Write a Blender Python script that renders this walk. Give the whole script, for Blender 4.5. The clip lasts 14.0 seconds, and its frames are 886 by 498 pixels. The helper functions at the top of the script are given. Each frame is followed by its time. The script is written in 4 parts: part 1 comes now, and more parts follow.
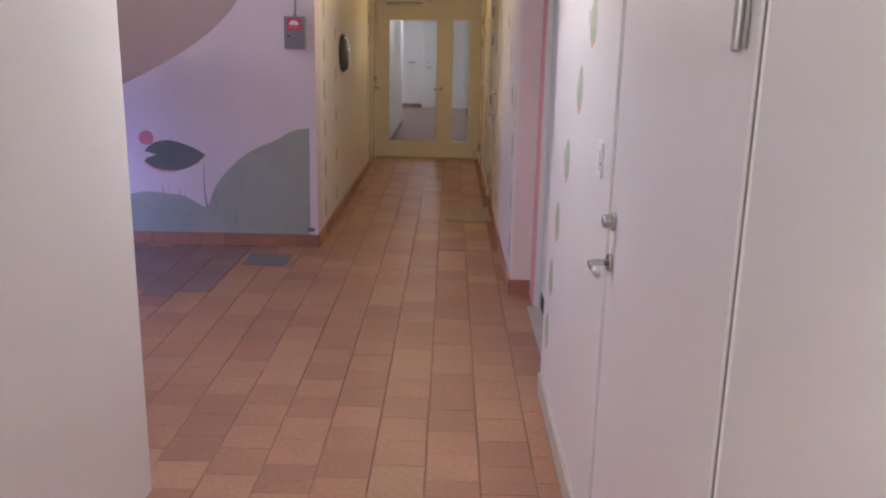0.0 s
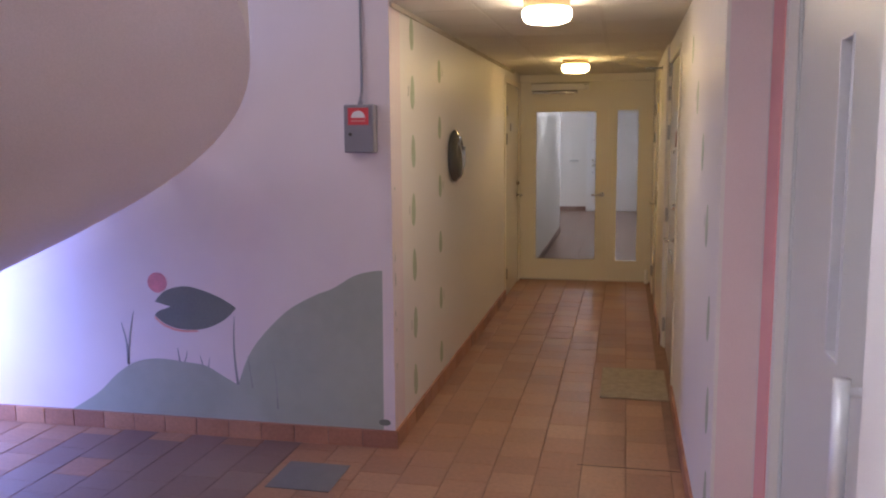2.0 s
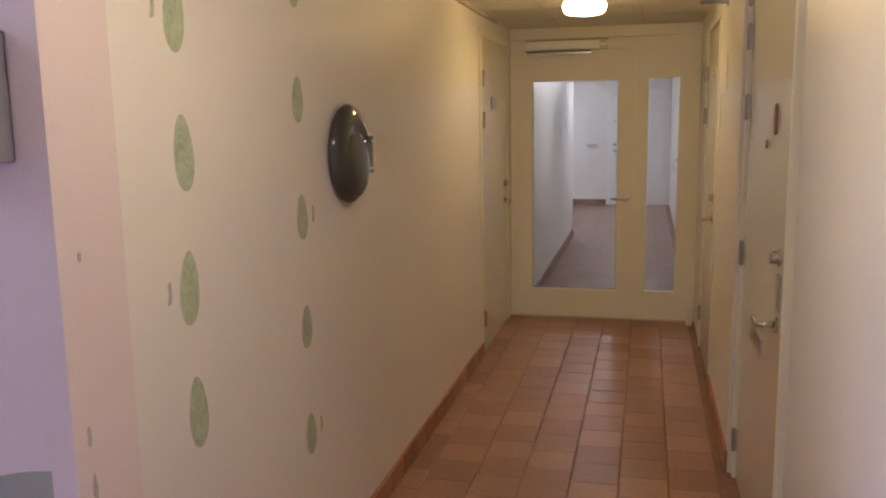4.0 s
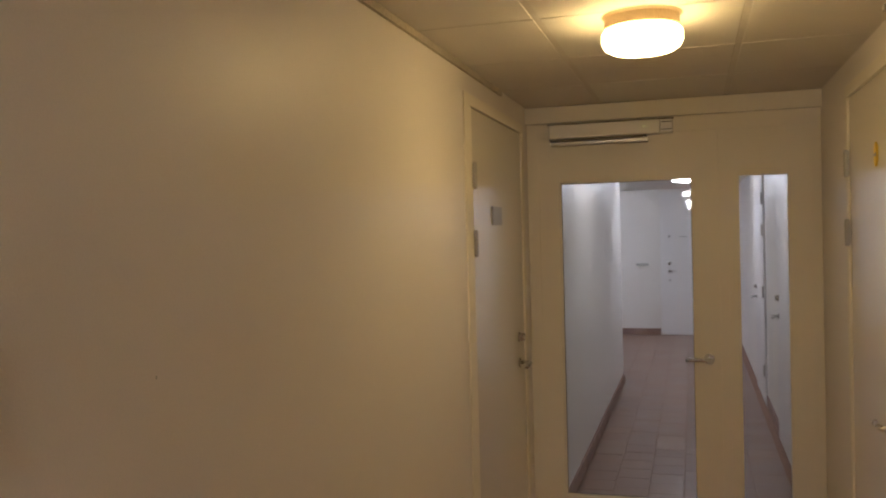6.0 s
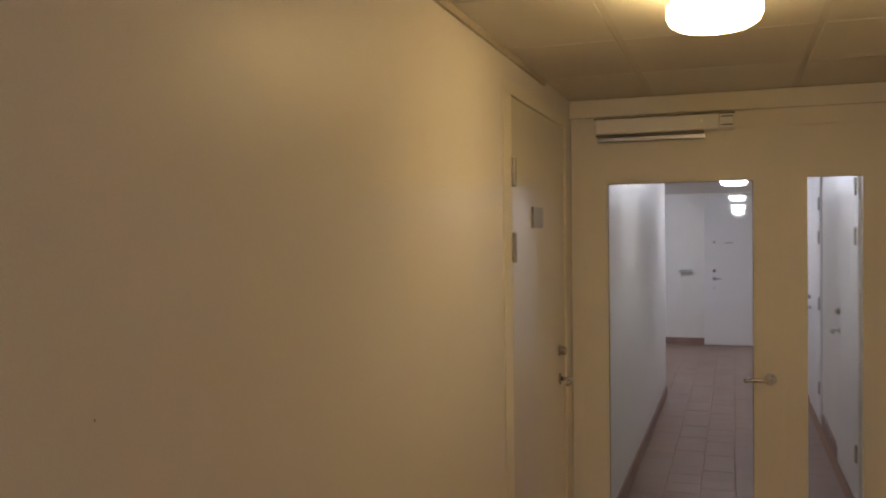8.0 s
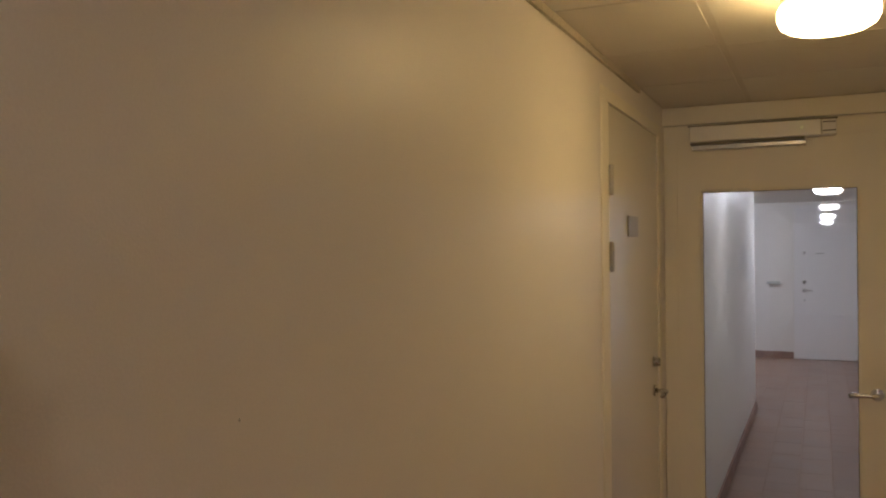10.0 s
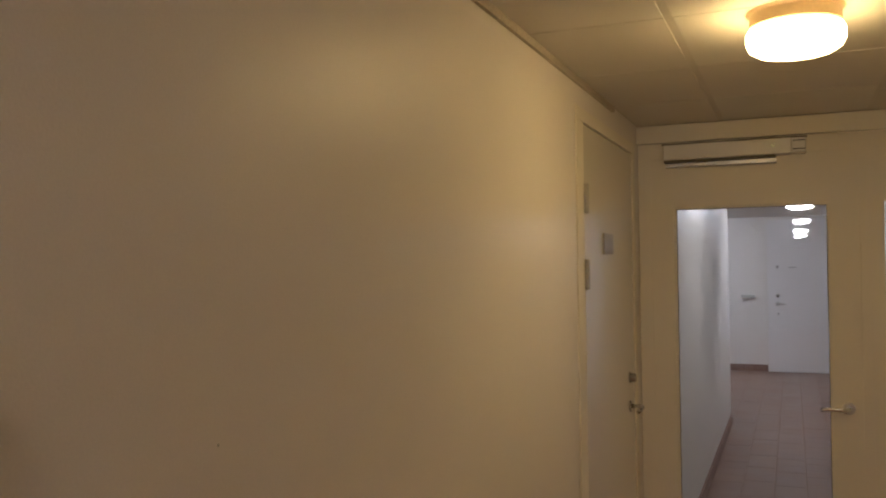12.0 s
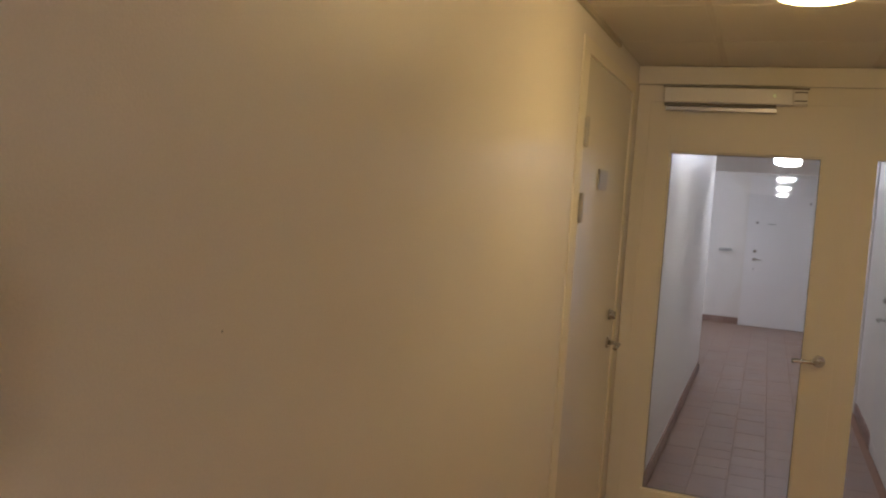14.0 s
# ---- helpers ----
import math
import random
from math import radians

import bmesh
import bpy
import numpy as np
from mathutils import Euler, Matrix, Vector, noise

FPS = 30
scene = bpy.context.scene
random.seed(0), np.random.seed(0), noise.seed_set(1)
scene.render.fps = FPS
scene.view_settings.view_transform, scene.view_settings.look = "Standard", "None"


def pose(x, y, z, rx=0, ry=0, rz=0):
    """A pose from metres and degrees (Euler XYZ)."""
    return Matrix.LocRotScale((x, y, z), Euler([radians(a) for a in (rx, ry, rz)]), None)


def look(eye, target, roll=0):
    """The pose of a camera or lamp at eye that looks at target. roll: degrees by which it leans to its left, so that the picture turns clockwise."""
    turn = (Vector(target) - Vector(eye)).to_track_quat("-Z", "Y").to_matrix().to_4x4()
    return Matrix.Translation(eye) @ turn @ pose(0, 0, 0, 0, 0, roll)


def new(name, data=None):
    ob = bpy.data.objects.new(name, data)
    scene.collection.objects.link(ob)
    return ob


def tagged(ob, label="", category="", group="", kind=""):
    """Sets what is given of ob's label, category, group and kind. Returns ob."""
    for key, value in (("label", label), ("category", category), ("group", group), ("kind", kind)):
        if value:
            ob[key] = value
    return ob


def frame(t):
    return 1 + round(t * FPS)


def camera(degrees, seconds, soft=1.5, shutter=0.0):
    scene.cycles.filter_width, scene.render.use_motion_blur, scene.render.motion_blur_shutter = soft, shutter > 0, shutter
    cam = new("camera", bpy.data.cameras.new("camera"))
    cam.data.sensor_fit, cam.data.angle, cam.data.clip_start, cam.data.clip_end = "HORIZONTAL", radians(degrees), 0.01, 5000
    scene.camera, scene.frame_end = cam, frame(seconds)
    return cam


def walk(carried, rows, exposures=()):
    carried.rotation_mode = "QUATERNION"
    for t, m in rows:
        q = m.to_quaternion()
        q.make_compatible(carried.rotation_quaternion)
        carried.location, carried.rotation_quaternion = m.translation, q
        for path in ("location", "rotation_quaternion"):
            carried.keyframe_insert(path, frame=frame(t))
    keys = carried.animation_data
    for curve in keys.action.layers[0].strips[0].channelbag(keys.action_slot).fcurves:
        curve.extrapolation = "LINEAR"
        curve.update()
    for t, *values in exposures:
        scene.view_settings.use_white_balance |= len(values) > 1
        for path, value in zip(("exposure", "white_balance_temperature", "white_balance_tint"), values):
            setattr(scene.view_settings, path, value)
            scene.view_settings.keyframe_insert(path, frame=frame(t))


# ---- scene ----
cam = camera(56.0, 14.0, soft=2.1)
PATH = [
    (0, (1.01, -1.556, 1.608), (1.001, 0.383, 1.118), 1.2),
    (0.5, (1.142, -0.913, 1.587), (0.918, 1.059, 1.336), -0.9),
    (1, (1.123, -0.369, 1.551), (0.89, 1.6, 1.294), -1.3),
    (1.5, (1.101, 0.183, 1.571), (0.873, 2.143, 1.241), 0.2),
    (2, (1.12, 0.843, 1.592), (0.698, 2.779, 1.322), -0.5),
    (2.5, (1.019, 1.498, 1.591), (0.715, 3.441, 1.229), 0.1),
    (3, (1.079, 2.243, 1.554), (0.719, 4.186, 1.25), -0.3),
    (3.2, (1.115, 2.489, 1.589), (0.703, 4.418, 1.263), -0.5),
    (5.3, (0.873, 5.186, 1.563), (0.339, 7.109, 1.433), -0.7),
    (5.5, (0.879, 5.398, 1.574), (0.264, 7.301, 1.519), -1.1),
    (6, (0.821, 5.712, 1.6), (0.245, 7.628, 1.561), -1.5),
    (6.5, (0.71, 5.863, 1.625), (0.246, 7.808, 1.59), -1.4),
    (7, (0.672, 5.889, 1.621), (0.198, 7.83, 1.527), 1.0),
    (7.5, (0.72, 6.002, 1.599), (0.141, 7.917, 1.576), -0.3),
    (8, (0.729, 6.035, 1.601), (0.072, 7.924, 1.568), -0.6),
    (8.5, (0.686, 6.03, 1.587), (-0.032, 7.896, 1.569), 0.2),
    (9, (0.661, 6.022, 1.581), (-0.104, 7.869, 1.54), -0.1),
    (9.2, (0.668, 6.0, 1.588), (-0.177, 7.813, 1.536), -0.6),
    (11.3, (0.645, 6.004, 1.600), (-0.115, 7.852, 1.674), -0.4),
    (11.5, (0.647, 6.002, 1.602), (-0.112, 7.852, 1.66), -0.4),
    (12, (0.669, 5.985, 1.61), (-0.103, 7.83, 1.638), -0.8),
    (12.5, (0.666, 5.986, 1.598), (-0.11, 7.829, 1.612), -0.0),
    (13, (0.654, 5.976, 1.596), (-0.127, 7.817, 1.595), 0.1),
    (13.5, (0.622, 5.964, 1.582), (-0.176, 7.798, 1.571), 0.5),
    (14, (0.625, 5.975, 1.575), (-0.095, 7.835, 1.44), 4.0),
]
walk(cam, [(t, look(eye, target, roll)) for t, eye, target, roll in PATH],
     exposures=[(0, 0.23), (0.5, 0.22), (1, 0.16), (1.5, 0.14), (2, 0.26), (2.5, 0.40), (3.2, 0.53), (5.3, 0.38), (6, 0.11), (6.5, 0.05), (9, 0.12), (11.5, 0.01), (12.5, 0.11), (13.5, 0.31), (14, 0.28)])

# ---- world, sun and large lights ----
world = bpy.data.worlds.new("sky")
scene.world = world
world.use_nodes = True
wn = world.node_tree
sky = wn.nodes.new("ShaderNodeTexSky")
sky.sky_type = "NISHITA"
sky.sun_disc = False
sky.sun_elevation = radians(35)
sky.sun_rotation = radians(200)
wn.links.new(sky.outputs[0], wn.nodes["Background"].inputs[0])
wn.nodes["Background"].inputs[1].default_value = 0.12

sun = new("sun", bpy.data.lights.new("sun", "SUN"))
sun.data.energy, sun.data.angle, sun.data.color = 1.0, radians(10), (1.0, 0.95, 0.88)
sun.matrix_world = look((-20, -30, 25), (0, 0, 0))


def window_light(name, place, target, width, height, power, colour):
    """Stands in for the sky's light in a window's opening."""
    lamp = new(name, bpy.data.lights.new(name, "AREA"))
    lamp.data.shape, lamp.data.size, lamp.data.size_y = "RECTANGLE", width, height
    lamp.data.energy, lamp.data.color = power, colour
    lamp.matrix_world = look(place, target)
    return lamp


window_light("sky_light_low", (-2.96, 4.22, 0.62), (-1.7, 4.55, 0.2), 0.8, 0.9, 47, (0.24, 0.34, 1.0))
window_light("sky_light_high", (-2.96, 3.0, 3.9), (0.0, 3.2, 2.4), 2.0, 1.3, 54, (0.77, 0.76, 1.0))


# ---- materials ----
def material(name, colour, rough=0.5, metal=0.0, vary=0.08, scale=3.0, grain=120.0, bump=0.05, random=0.0, dirt=0.0, dirt_colour=(0.1, 0.08, 0.06), coat=0.0, coat_rough=0.03, spec=0.5):
    m = bpy.data.materials.new(name)
    m.use_nodes = True
    nt = m.node_tree
    n, l = nt.nodes, nt.links
    b = n["Principled BSDF"]
    b.inputs["Metallic"].default_value = metal
    b.inputs["Coat Weight"].default_value = coat
    b.inputs["Coat Roughness"].default_value = coat_rough
    b.inputs["Specular IOR Level"].default_value = spec
    geo = n.new("ShaderNodeNewGeometry")
    big = n.new("ShaderNodeTexNoise")
    big.inputs["Scale"].default_value, big.inputs["Detail"].default_value = scale, 5
    l.new(geo.outputs["Position"], big.inputs["Vector"])
    fine = n.new("ShaderNodeTexNoise")
    fine.inputs["Scale"].default_value, fine.inputs["Detail"].default_value = grain, 3
    l.new(geo.outputs["Position"], fine.inputs["Vector"])
    mixed = n.new("ShaderNodeMath")
    mixed.operation = "ADD"
    l.new(big.outputs["Fac"], mixed.inputs[0])
    l.new(fine.outputs["Fac"], mixed.inputs[1])
    ramp = n.new("ShaderNodeMapRange")
    ramp.inputs[1].default_value, ramp.inputs[2].default_value = 0.7, 1.3
    ramp.inputs[3].default_value, ramp.inputs[4].default_value = 1 - vary, 1 + vary
    l.new(mixed.outputs[0], ramp.inputs[0])
    hue = n.new("ShaderNodeHueSaturation")
    hue.inputs["Color"].default_value = (*colour, 1)
    l.new(ramp.outputs[0], hue.inputs["Value"])
    out = hue.outputs["Color"]
    if random:
        info = n.new("ShaderNodeObjectInfo")
        isle = n.new("ShaderNodeMath")
        isle.operation = "ADD"
        l.new(info.outputs["Random"], isle.inputs[0])
        l.new(geo.outputs["Random Per Island"], isle.inputs[1])
        frac = n.new("ShaderNodeMath")
        frac.operation = "FRACT"
        l.new(isle.outputs[0], frac.inputs[0])
        shade = n.new("ShaderNodeValToRGB")
        e = shade.color_ramp.elements
        e[0].color = (colour[0] * (1 - random), colour[1] * (1 - random * 1.15), colour[2] * (1 - random), 1)
        e[1].color = (min(1, colour[0] * (1 + random * 0.7)), colour[1] * (1 + random * 1.25), colour[2] * (1 + random * 1.2), 1)
        mid = e.new(0.5)
        mid.color = (*colour, 1)
        l.new(frac.outputs[0], shade.inputs[0])
        l.new(shade.outputs[0], hue.inputs["Color"])
    if dirt:
        spots = n.new("ShaderNodeTexNoise")
        spots.inputs["Scale"].default_value, spots.inputs["Detail"].default_value = 1.7, 8
        l.new(geo.outputs["Position"], spots.inputs["Vector"])
        cut = n.new("ShaderNodeMapRange")
        cut.inputs[1].default_value, cut.inputs[2].default_value, cut.inputs[4].default_value = 0.52, 0.75, dirt
        l.new(spots.outputs["Fac"], cut.inputs[0])
        mix = n.new("ShaderNodeMix")
        mix.data_type = "RGBA"
        mix.inputs[7].default_value = (*dirt_colour, 1)
        l.new(cut.outputs[0], mix.inputs[0])
        l.new(out, mix.inputs[6])
        out = mix.outputs[2]
    l.new(out, b.inputs["Base Color"])
    rr = n.new("ShaderNodeMapRange")
    rr.inputs[1].default_value, rr.inputs[2].default_value = 0.3, 0.7
    rr.inputs[3].default_value, rr.inputs[4].default_value = max(0.02, rough - 0.06), min(1, rough + 0.06)
    l.new(big.outputs["Fac"], rr.inputs[0])
    l.new(rr.outputs[0], b.inputs["Roughness"])
    if bump:
        bp = n.new("ShaderNodeBump")
        bp.inputs["Strength"].default_value, bp.inputs["Distance"].default_value = bump, 0.004
        l.new(mixed.outputs[0], bp.inputs["Height"])
        l.new(bp.outputs[0], b.inputs["Normal"])
    return m


def glowing(name, colour, strength):
    m = bpy.data.materials.new(name)
    m.use_nodes = True
    b = m.node_tree.nodes["Principled BSDF"]
    b.inputs["Base Color"].default_value = (0.9, 0.9, 0.88, 1)
    b.inputs["Roughness"].default_value = 0.25
    b.inputs["Emission Color"].default_value = (*colour, 1)
    b.inputs["Emission Strength"].default_value = strength
    return m


def clear_glass(name):
    m = bpy.data.materials.new(name)
    m.use_nodes = True
    n, l = m.node_tree.nodes, m.node_tree.links
    n.remove(n["Principled BSDF"])
    fres = n.new("ShaderNodeFresnel")
    fres.inputs["IOR"].default_value = 1.55
    through_it = n.new("ShaderNodeBsdfTransparent")
    through_it.inputs[0].default_value = (0.93, 0.96, 0.95, 1)
    gloss = n.new("ShaderNodeBsdfGlossy")
    gloss.inputs["Roughness"].default_value = 0.01
    mix = n.new("ShaderNodeMixShader")
    l.new(fres.outputs[0], mix.inputs[0])
    l.new(through_it.outputs[0], mix.inputs[1])
    l.new(gloss.outputs[0], mix.inputs[2])
    l.new(mix.outputs[0], n["Material Output"].inputs[0])
    return m


WHITE = material("wall_paint", (0.80, 0.764, 0.718), 0.42, vary=0.03, scale=1.6, grain=260, bump=0.10, dirt=0.05, dirt_colour=(0.5, 0.44, 0.38))
GLOSS_WHITE = material("glossy_wall_paint", (0.80, 0.77, 0.75), 0.44, vary=0.03, scale=1.6, grain=260, bump=0.07, dirt=0.05, dirt_colour=(0.5, 0.44, 0.38), coat=0.05, coat_rough=0.12)
LILAC = material("mural_ground_paint", (0.77, 0.67, 0.672), 0.55, vary=0.07, scale=1.3, grain=240, bump=0.10, dirt=0.30, dirt_colour=(0.70, 0.52, 0.56))
CREAM = material("door_paint", (0.84, 0.80, 0.69), 0.40, vary=0.025, scale=2.0, grain=180, bump=0.0, coat=0.9, coat_rough=0.10)
FRAME = material("matt_frame_paint", (0.84, 0.80, 0.69), 0.5, vary=0.025, scale=2.0, grain=180, bump=0.02)
OFFWHITE = material("white_door_paint", (0.85, 0.825, 0.815), 0.40, vary=0.02, scale=2.0, grain=180, bump=0.0, coat=0.2, coat_rough=0.16)
CEIL = material("ceiling_panel", (0.745, 0.715, 0.65), 0.8, vary=0.04, scale=2.0, grain=300, bump=0.08, random=0.03)
CEIL_JOINT = material("ceiling_rail", (0.685, 0.65, 0.58), 0.6)
# Brown tone carries the ceiling's shadow gap as well as dirt.
EDGE_STRIP = material("shaded_dusty_edge_strip", (0.50, 0.45, 0.37), 0.7, vary=0.2, scale=4, grain=90)
SOFFIT = material("stair_plaster", (0.91, 0.83, 0.83), 0.7, vary=0.08, scale=0.9, grain=160, bump=0.12)
STEP = material("stair_tread_stone", (0.42, 0.40, 0.38), 0.5, vary=0.15, scale=8, grain=160)
TILE = material("terracotta_tile", (0.400, 0.205, 0.124), 0.42, vary=0.15, scale=3.0, grain=45, bump=0.08, random=0.16, dirt=0.40, dirt_colour=(0.29, 0.17, 0.115))
# Darker tiles under the stair; part of its shadow is in this colour.
DARK_SHADED_TILE = material("dark_shaded_floor_tile", (0.235, 0.145, 0.122), 0.34, vary=0.10, scale=4, grain=60, bump=0.04, random=0.07, dirt=0.1, dirt_colour=(0.13, 0.09, 0.08))
# Terracotta again, with the far corridor's dimmer bluish light put into the colour.
FAR_TILE = material("dimmed_far_floor_tile", (0.265, 0.160, 0.116), 0.36, vary=0.16, scale=3.5, grain=60, bump=0.12, random=0.10, dirt=0.4, dirt_colour=(0.25, 0.17, 0.14))
# Copy of the skirting terracotta; the far corridor's dimmer light is in its colour.
FAR_SKIRT = material("dimmed_far_skirting", (0.28, 0.165, 0.125), 0.45, vary=0.14, scale=6, grain=60, bump=0.12, random=0.16, dirt=0.2, dirt_colour=(0.2, 0.14, 0.11))
SKIRT = material("terracotta_skirting", (0.42, 0.19, 0.11), 0.45, vary=0.14, scale=6, grain=60, bump=0.12, random=0.24, dirt=0.2, dirt_colour=(0.25, 0.15, 0.11))
GROUT = material("grout", (0.305, 0.178, 0.128), 0.9, vary=0.2, scale=12, grain=200, bump=0.3)
HILL = material("grey_green_mural_paint", (0.375, 0.395, 0.325), 0.6, vary=0.05, scale=2.6, grain=14, bump=0.03, dirt=0.6, dirt_colour=(0.50, 0.50, 0.42))
LILY = material("dark_green_mural_paint", (0.165, 0.175, 0.15), 0.55, vary=0.12, scale=7, grain=90, bump=0.05, dirt=0.3, dirt_colour=(0.16, 0.18, 0.16))
REED = material("grey_reed_paint", (0.31, 0.31, 0.295), 0.6, vary=0.2, scale=12)
LEAF = material("leaf_stencil_paint", (0.43, 0.50, 0.355), 0.55, vary=0.22, scale=16, grain=70, bump=0.03, dirt=0.6, dirt_colour=(0.27, 0.37, 0.23))
MARK = material("grey_stencil_paint", (0.42, 0.43, 0.40), 0.6, vary=0.15, scale=14, grain=120)
RED_TIP = material("coral_paint", (0.80, 0.36, 0.31), 0.55, vary=0.1, scale=10)
BALL = material("rose_paint", (0.68, 0.24, 0.28), 0.55, vary=0.16, scale=14)
PINK = material("pale_pink_wall_face", (0.80, 0.665, 0.665), 0.45, vary=0.04, scale=3, grain=240, bump=0.06)
STRIPE = material("coral_wall_stripe_paint", (0.82, 0.36, 0.35), 0.42, vary=0.05, scale=4)
STEEL = material("brushed_steel", (0.56, 0.55, 0.52), 0.26, metal=1.0, vary=0.06, scale=20, grain=400, bump=0.02)
ALU = material("matt_aluminium", (0.72, 0.72, 0.74), 0.42, metal=0.35, vary=0.05, scale=20, grain=400, bump=0.02)
HINGE_STEEL = material("dull_hinge_steel", (0.42, 0.41, 0.39), 0.38, metal=1.0, vary=0.1, scale=20)
BLACK = material("glossy_black_plastic", (0.056, 0.056, 0.056), 0.45, vary=0.06, scale=9, bump=0.0, coat=1.0, coat_rough=0.07, spec=0.08)
DARK = material("dark_gap", (0.03, 0.028, 0.025), 0.8)
PALE_SKIRT = material("painted_pale_skirting", (0.56, 0.50, 0.42), 0.5, vary=0.12, scale=9, grain=90, bump=0.08, dirt=0.4, dirt_colour=(0.33, 0.27, 0.21))
RUBBER = material("grey_rubber_seal", (0.25, 0.23, 0.19), 0.6, vary=0.08, scale=12)
GASKET = material("dark_glazing_gasket", (0.10, 0.085, 0.07), 0.6)
OPEN_JOINT = material("open_floor_joint", (0.10, 0.065, 0.05), 0.9)
GREYBOX = material("grey_painted_steel", (0.25, 0.235, 0.265), 0.45, vary=0.05, scale=8, bump=0.03)
REDLABEL = material("red_label", (0.66, 0.05, 0.065), 0.45, vary=0.04, scale=20)
PALELABEL = material("white_label", (0.82, 0.80, 0.80), 0.5, vary=0.03)
PALERED = material("pale_red_print", (0.75, 0.28, 0.27), 0.5)
YELLOW = material("yellow_sticker", (0.80, 0.58, 0.08), 0.5, vary=0.06)
# Colour of the shade above and below the opener's casing.
SOFT_SHADE = material("casing_shade", (0.20, 0.18, 0.15), 0.7)
SIGN = material("grey_door_plate", (0.34, 0.33, 0.33), 0.4, vary=0.06, scale=20)
LIFTGREY = material("lift_door_enamel", (0.65, 0.665, 0.63), 0.38, vary=0.03, scale=2.5, grain=180, bump=0.0)
LIFTGLASS = material("grey_lift_pane", (0.52, 0.52, 0.55), 0.35, vary=0.05)
SILL = material("worn_sill_metal", (0.56, 0.53, 0.51), 0.45, metal=0.3, vary=0.15, scale=14)
MAT = material("door_mat_weave", (0.43, 0.35, 0.255), 0.95, vary=0.22, scale=24, grain=500, bump=0.6)
HATCH = material("grey_floor_hatch", (0.19, 0.185, 0.19), 0.5, vary=0.16, scale=14, grain=200, bump=0.1)
LAMPBASE = material("brass_tone_lamp_base", (0.62, 0.46, 0.26), 0.4, vary=0.06, scale=10)
UNITGREY = material("door_opener_casing", (0.86, 0.85, 0.83), 0.35, vary=0.03)
LED = glowing("green_indicator", (0.55, 1.0, 0.3), 1.6)
OPAL_WARM = glowing("opal_glass_warm", (1.0, 0.695, 0.30), 24.6)
OPAL_MILD = glowing("opal_glass_mild", (1.0, 0.81, 0.585), 30.0)
OPAL_HALL = glowing("opal_glass_hall", (0.88, 0.87, 1.0), 66.0)
OPAL_ENTRY = glowing("opal_glass_entry", (0.94, 0.93, 1.0), 86.0)
OPAL_COOL = glowing("opal_glass_cool", (0.90, 0.88, 1.0), 25.0)
OPAL_FAR = glowing("opal_glass_far", (0.80, 0.81, 1.0), 50.0)
# Glow of an added, unseen lamp, strong enough to brighten the far end wall.
OPAL_END_FILL = glowing("opal_glass_end_fill", (0.80, 0.81, 1.0), 120.0)
GLASS = clear_glass("door_glass")
ASPHALT = material("outdoor_asphalt", (0.06, 0.06, 0.062), 0.9, vary=0.2)


# ---- building helpers ----
def box(bm, lo, hi, bevel=0.0):
    made = bmesh.ops.create_cube(bm, size=1)["verts"]
    size = [h - a for a, h in zip(lo, hi)]
    mid = [(h + a) / 2 for a, h in zip(lo, hi)]
    bmesh.ops.transform(bm, matrix=Matrix.Translation(mid) @ Matrix.Diagonal((*size, 1)), verts=made)
    if bevel:
        edges = list({e for v in made for e in v.link_edges})
        bmesh.ops.bevel(bm, geom=edges, offset=bevel, segments=2, affect="EDGES", profile=0.5)


def disc(bm, centre, axis, radii, segments=32):
    """A turned shape: radii is a run of (distance along the axis, radius)."""
    turn = Vector(axis).to_track_quat("Z", "Y").to_matrix().to_4x4()
    rings = []
    for d, r in radii:
        ring = []
        for i in range(segments):
            a = 2 * math.pi * i / segments
            ring.append(bm.verts.new(Vector(centre) + turn @ Vector((r * math.cos(a), r * math.sin(a), d))))
        rings.append(ring)
    for p, q in zip(rings, rings[1:]):
        for i in range(segments):
            j = (i + 1) % segments
            bm.faces.new((p[i], p[j], q[j], q[i]))
    bm.faces.new(list(reversed(rings[0])))
    bm.faces.new(rings[-1])


def tube(bm, points, radius, segments=10):
    """A round bar along a line of points, closed at both ends."""
    pts = [Vector(p) for p in points]
    rings = []
    for i, p in enumerate(pts):
        way = (pts[min(i + 1, len(pts) - 1)] - pts[max(i - 1, 0)]).normalized()
        q = way.to_track_quat("Z", "Y")
        rings.append([bm.verts.new(p + q @ Vector((radius * math.cos(2 * math.pi * k / segments), radius * math.sin(2 * math.pi * k / segments), 0))) for k in range(segments)])
    for a, b in zip(rings, rings[1:]):
        for i in range(segments):
            j = (i + 1) % segments
            bm.faces.new((a[i], a[j], b[j], b[i]))
    bm.faces.new(list(reversed(rings[0])))
    bm.faces.new(rings[-1])


def slab(bm, outline, thick, place):
    """A flat shape with thickness; outline in its own plane, place maps (u, v, depth) to the world."""
    low = [bm.verts.new(place(u, v, 0)) for u, v in outline]
    top = [bm.verts.new(place(u, v, thick)) for u, v in outline]
    n = len(outline)
    bm.faces.new(low)
    bm.faces.new(list(reversed(top)))
    for i in range(n):
        j = (i + 1) % n
        bm.faces.new((low[j], low[i], top[i], top[j]))


def finish(name, bm, mat, smooth=False):
    bmesh.ops.recalc_face_normals(bm, faces=bm.faces)
    me = bpy.data.meshes.new(name)
    bm.to_mesh(me)
    bm.free()
    me.materials.append(mat)
    if smooth:
        for p in me.polygons:
            p.use_smooth = True
    return me


def thing(name, bm, mat, label="", category="", group="", kind="", smooth=False):
    return tagged(new(name, finish(name, bm, mat, smooth)), label, category, group, kind)


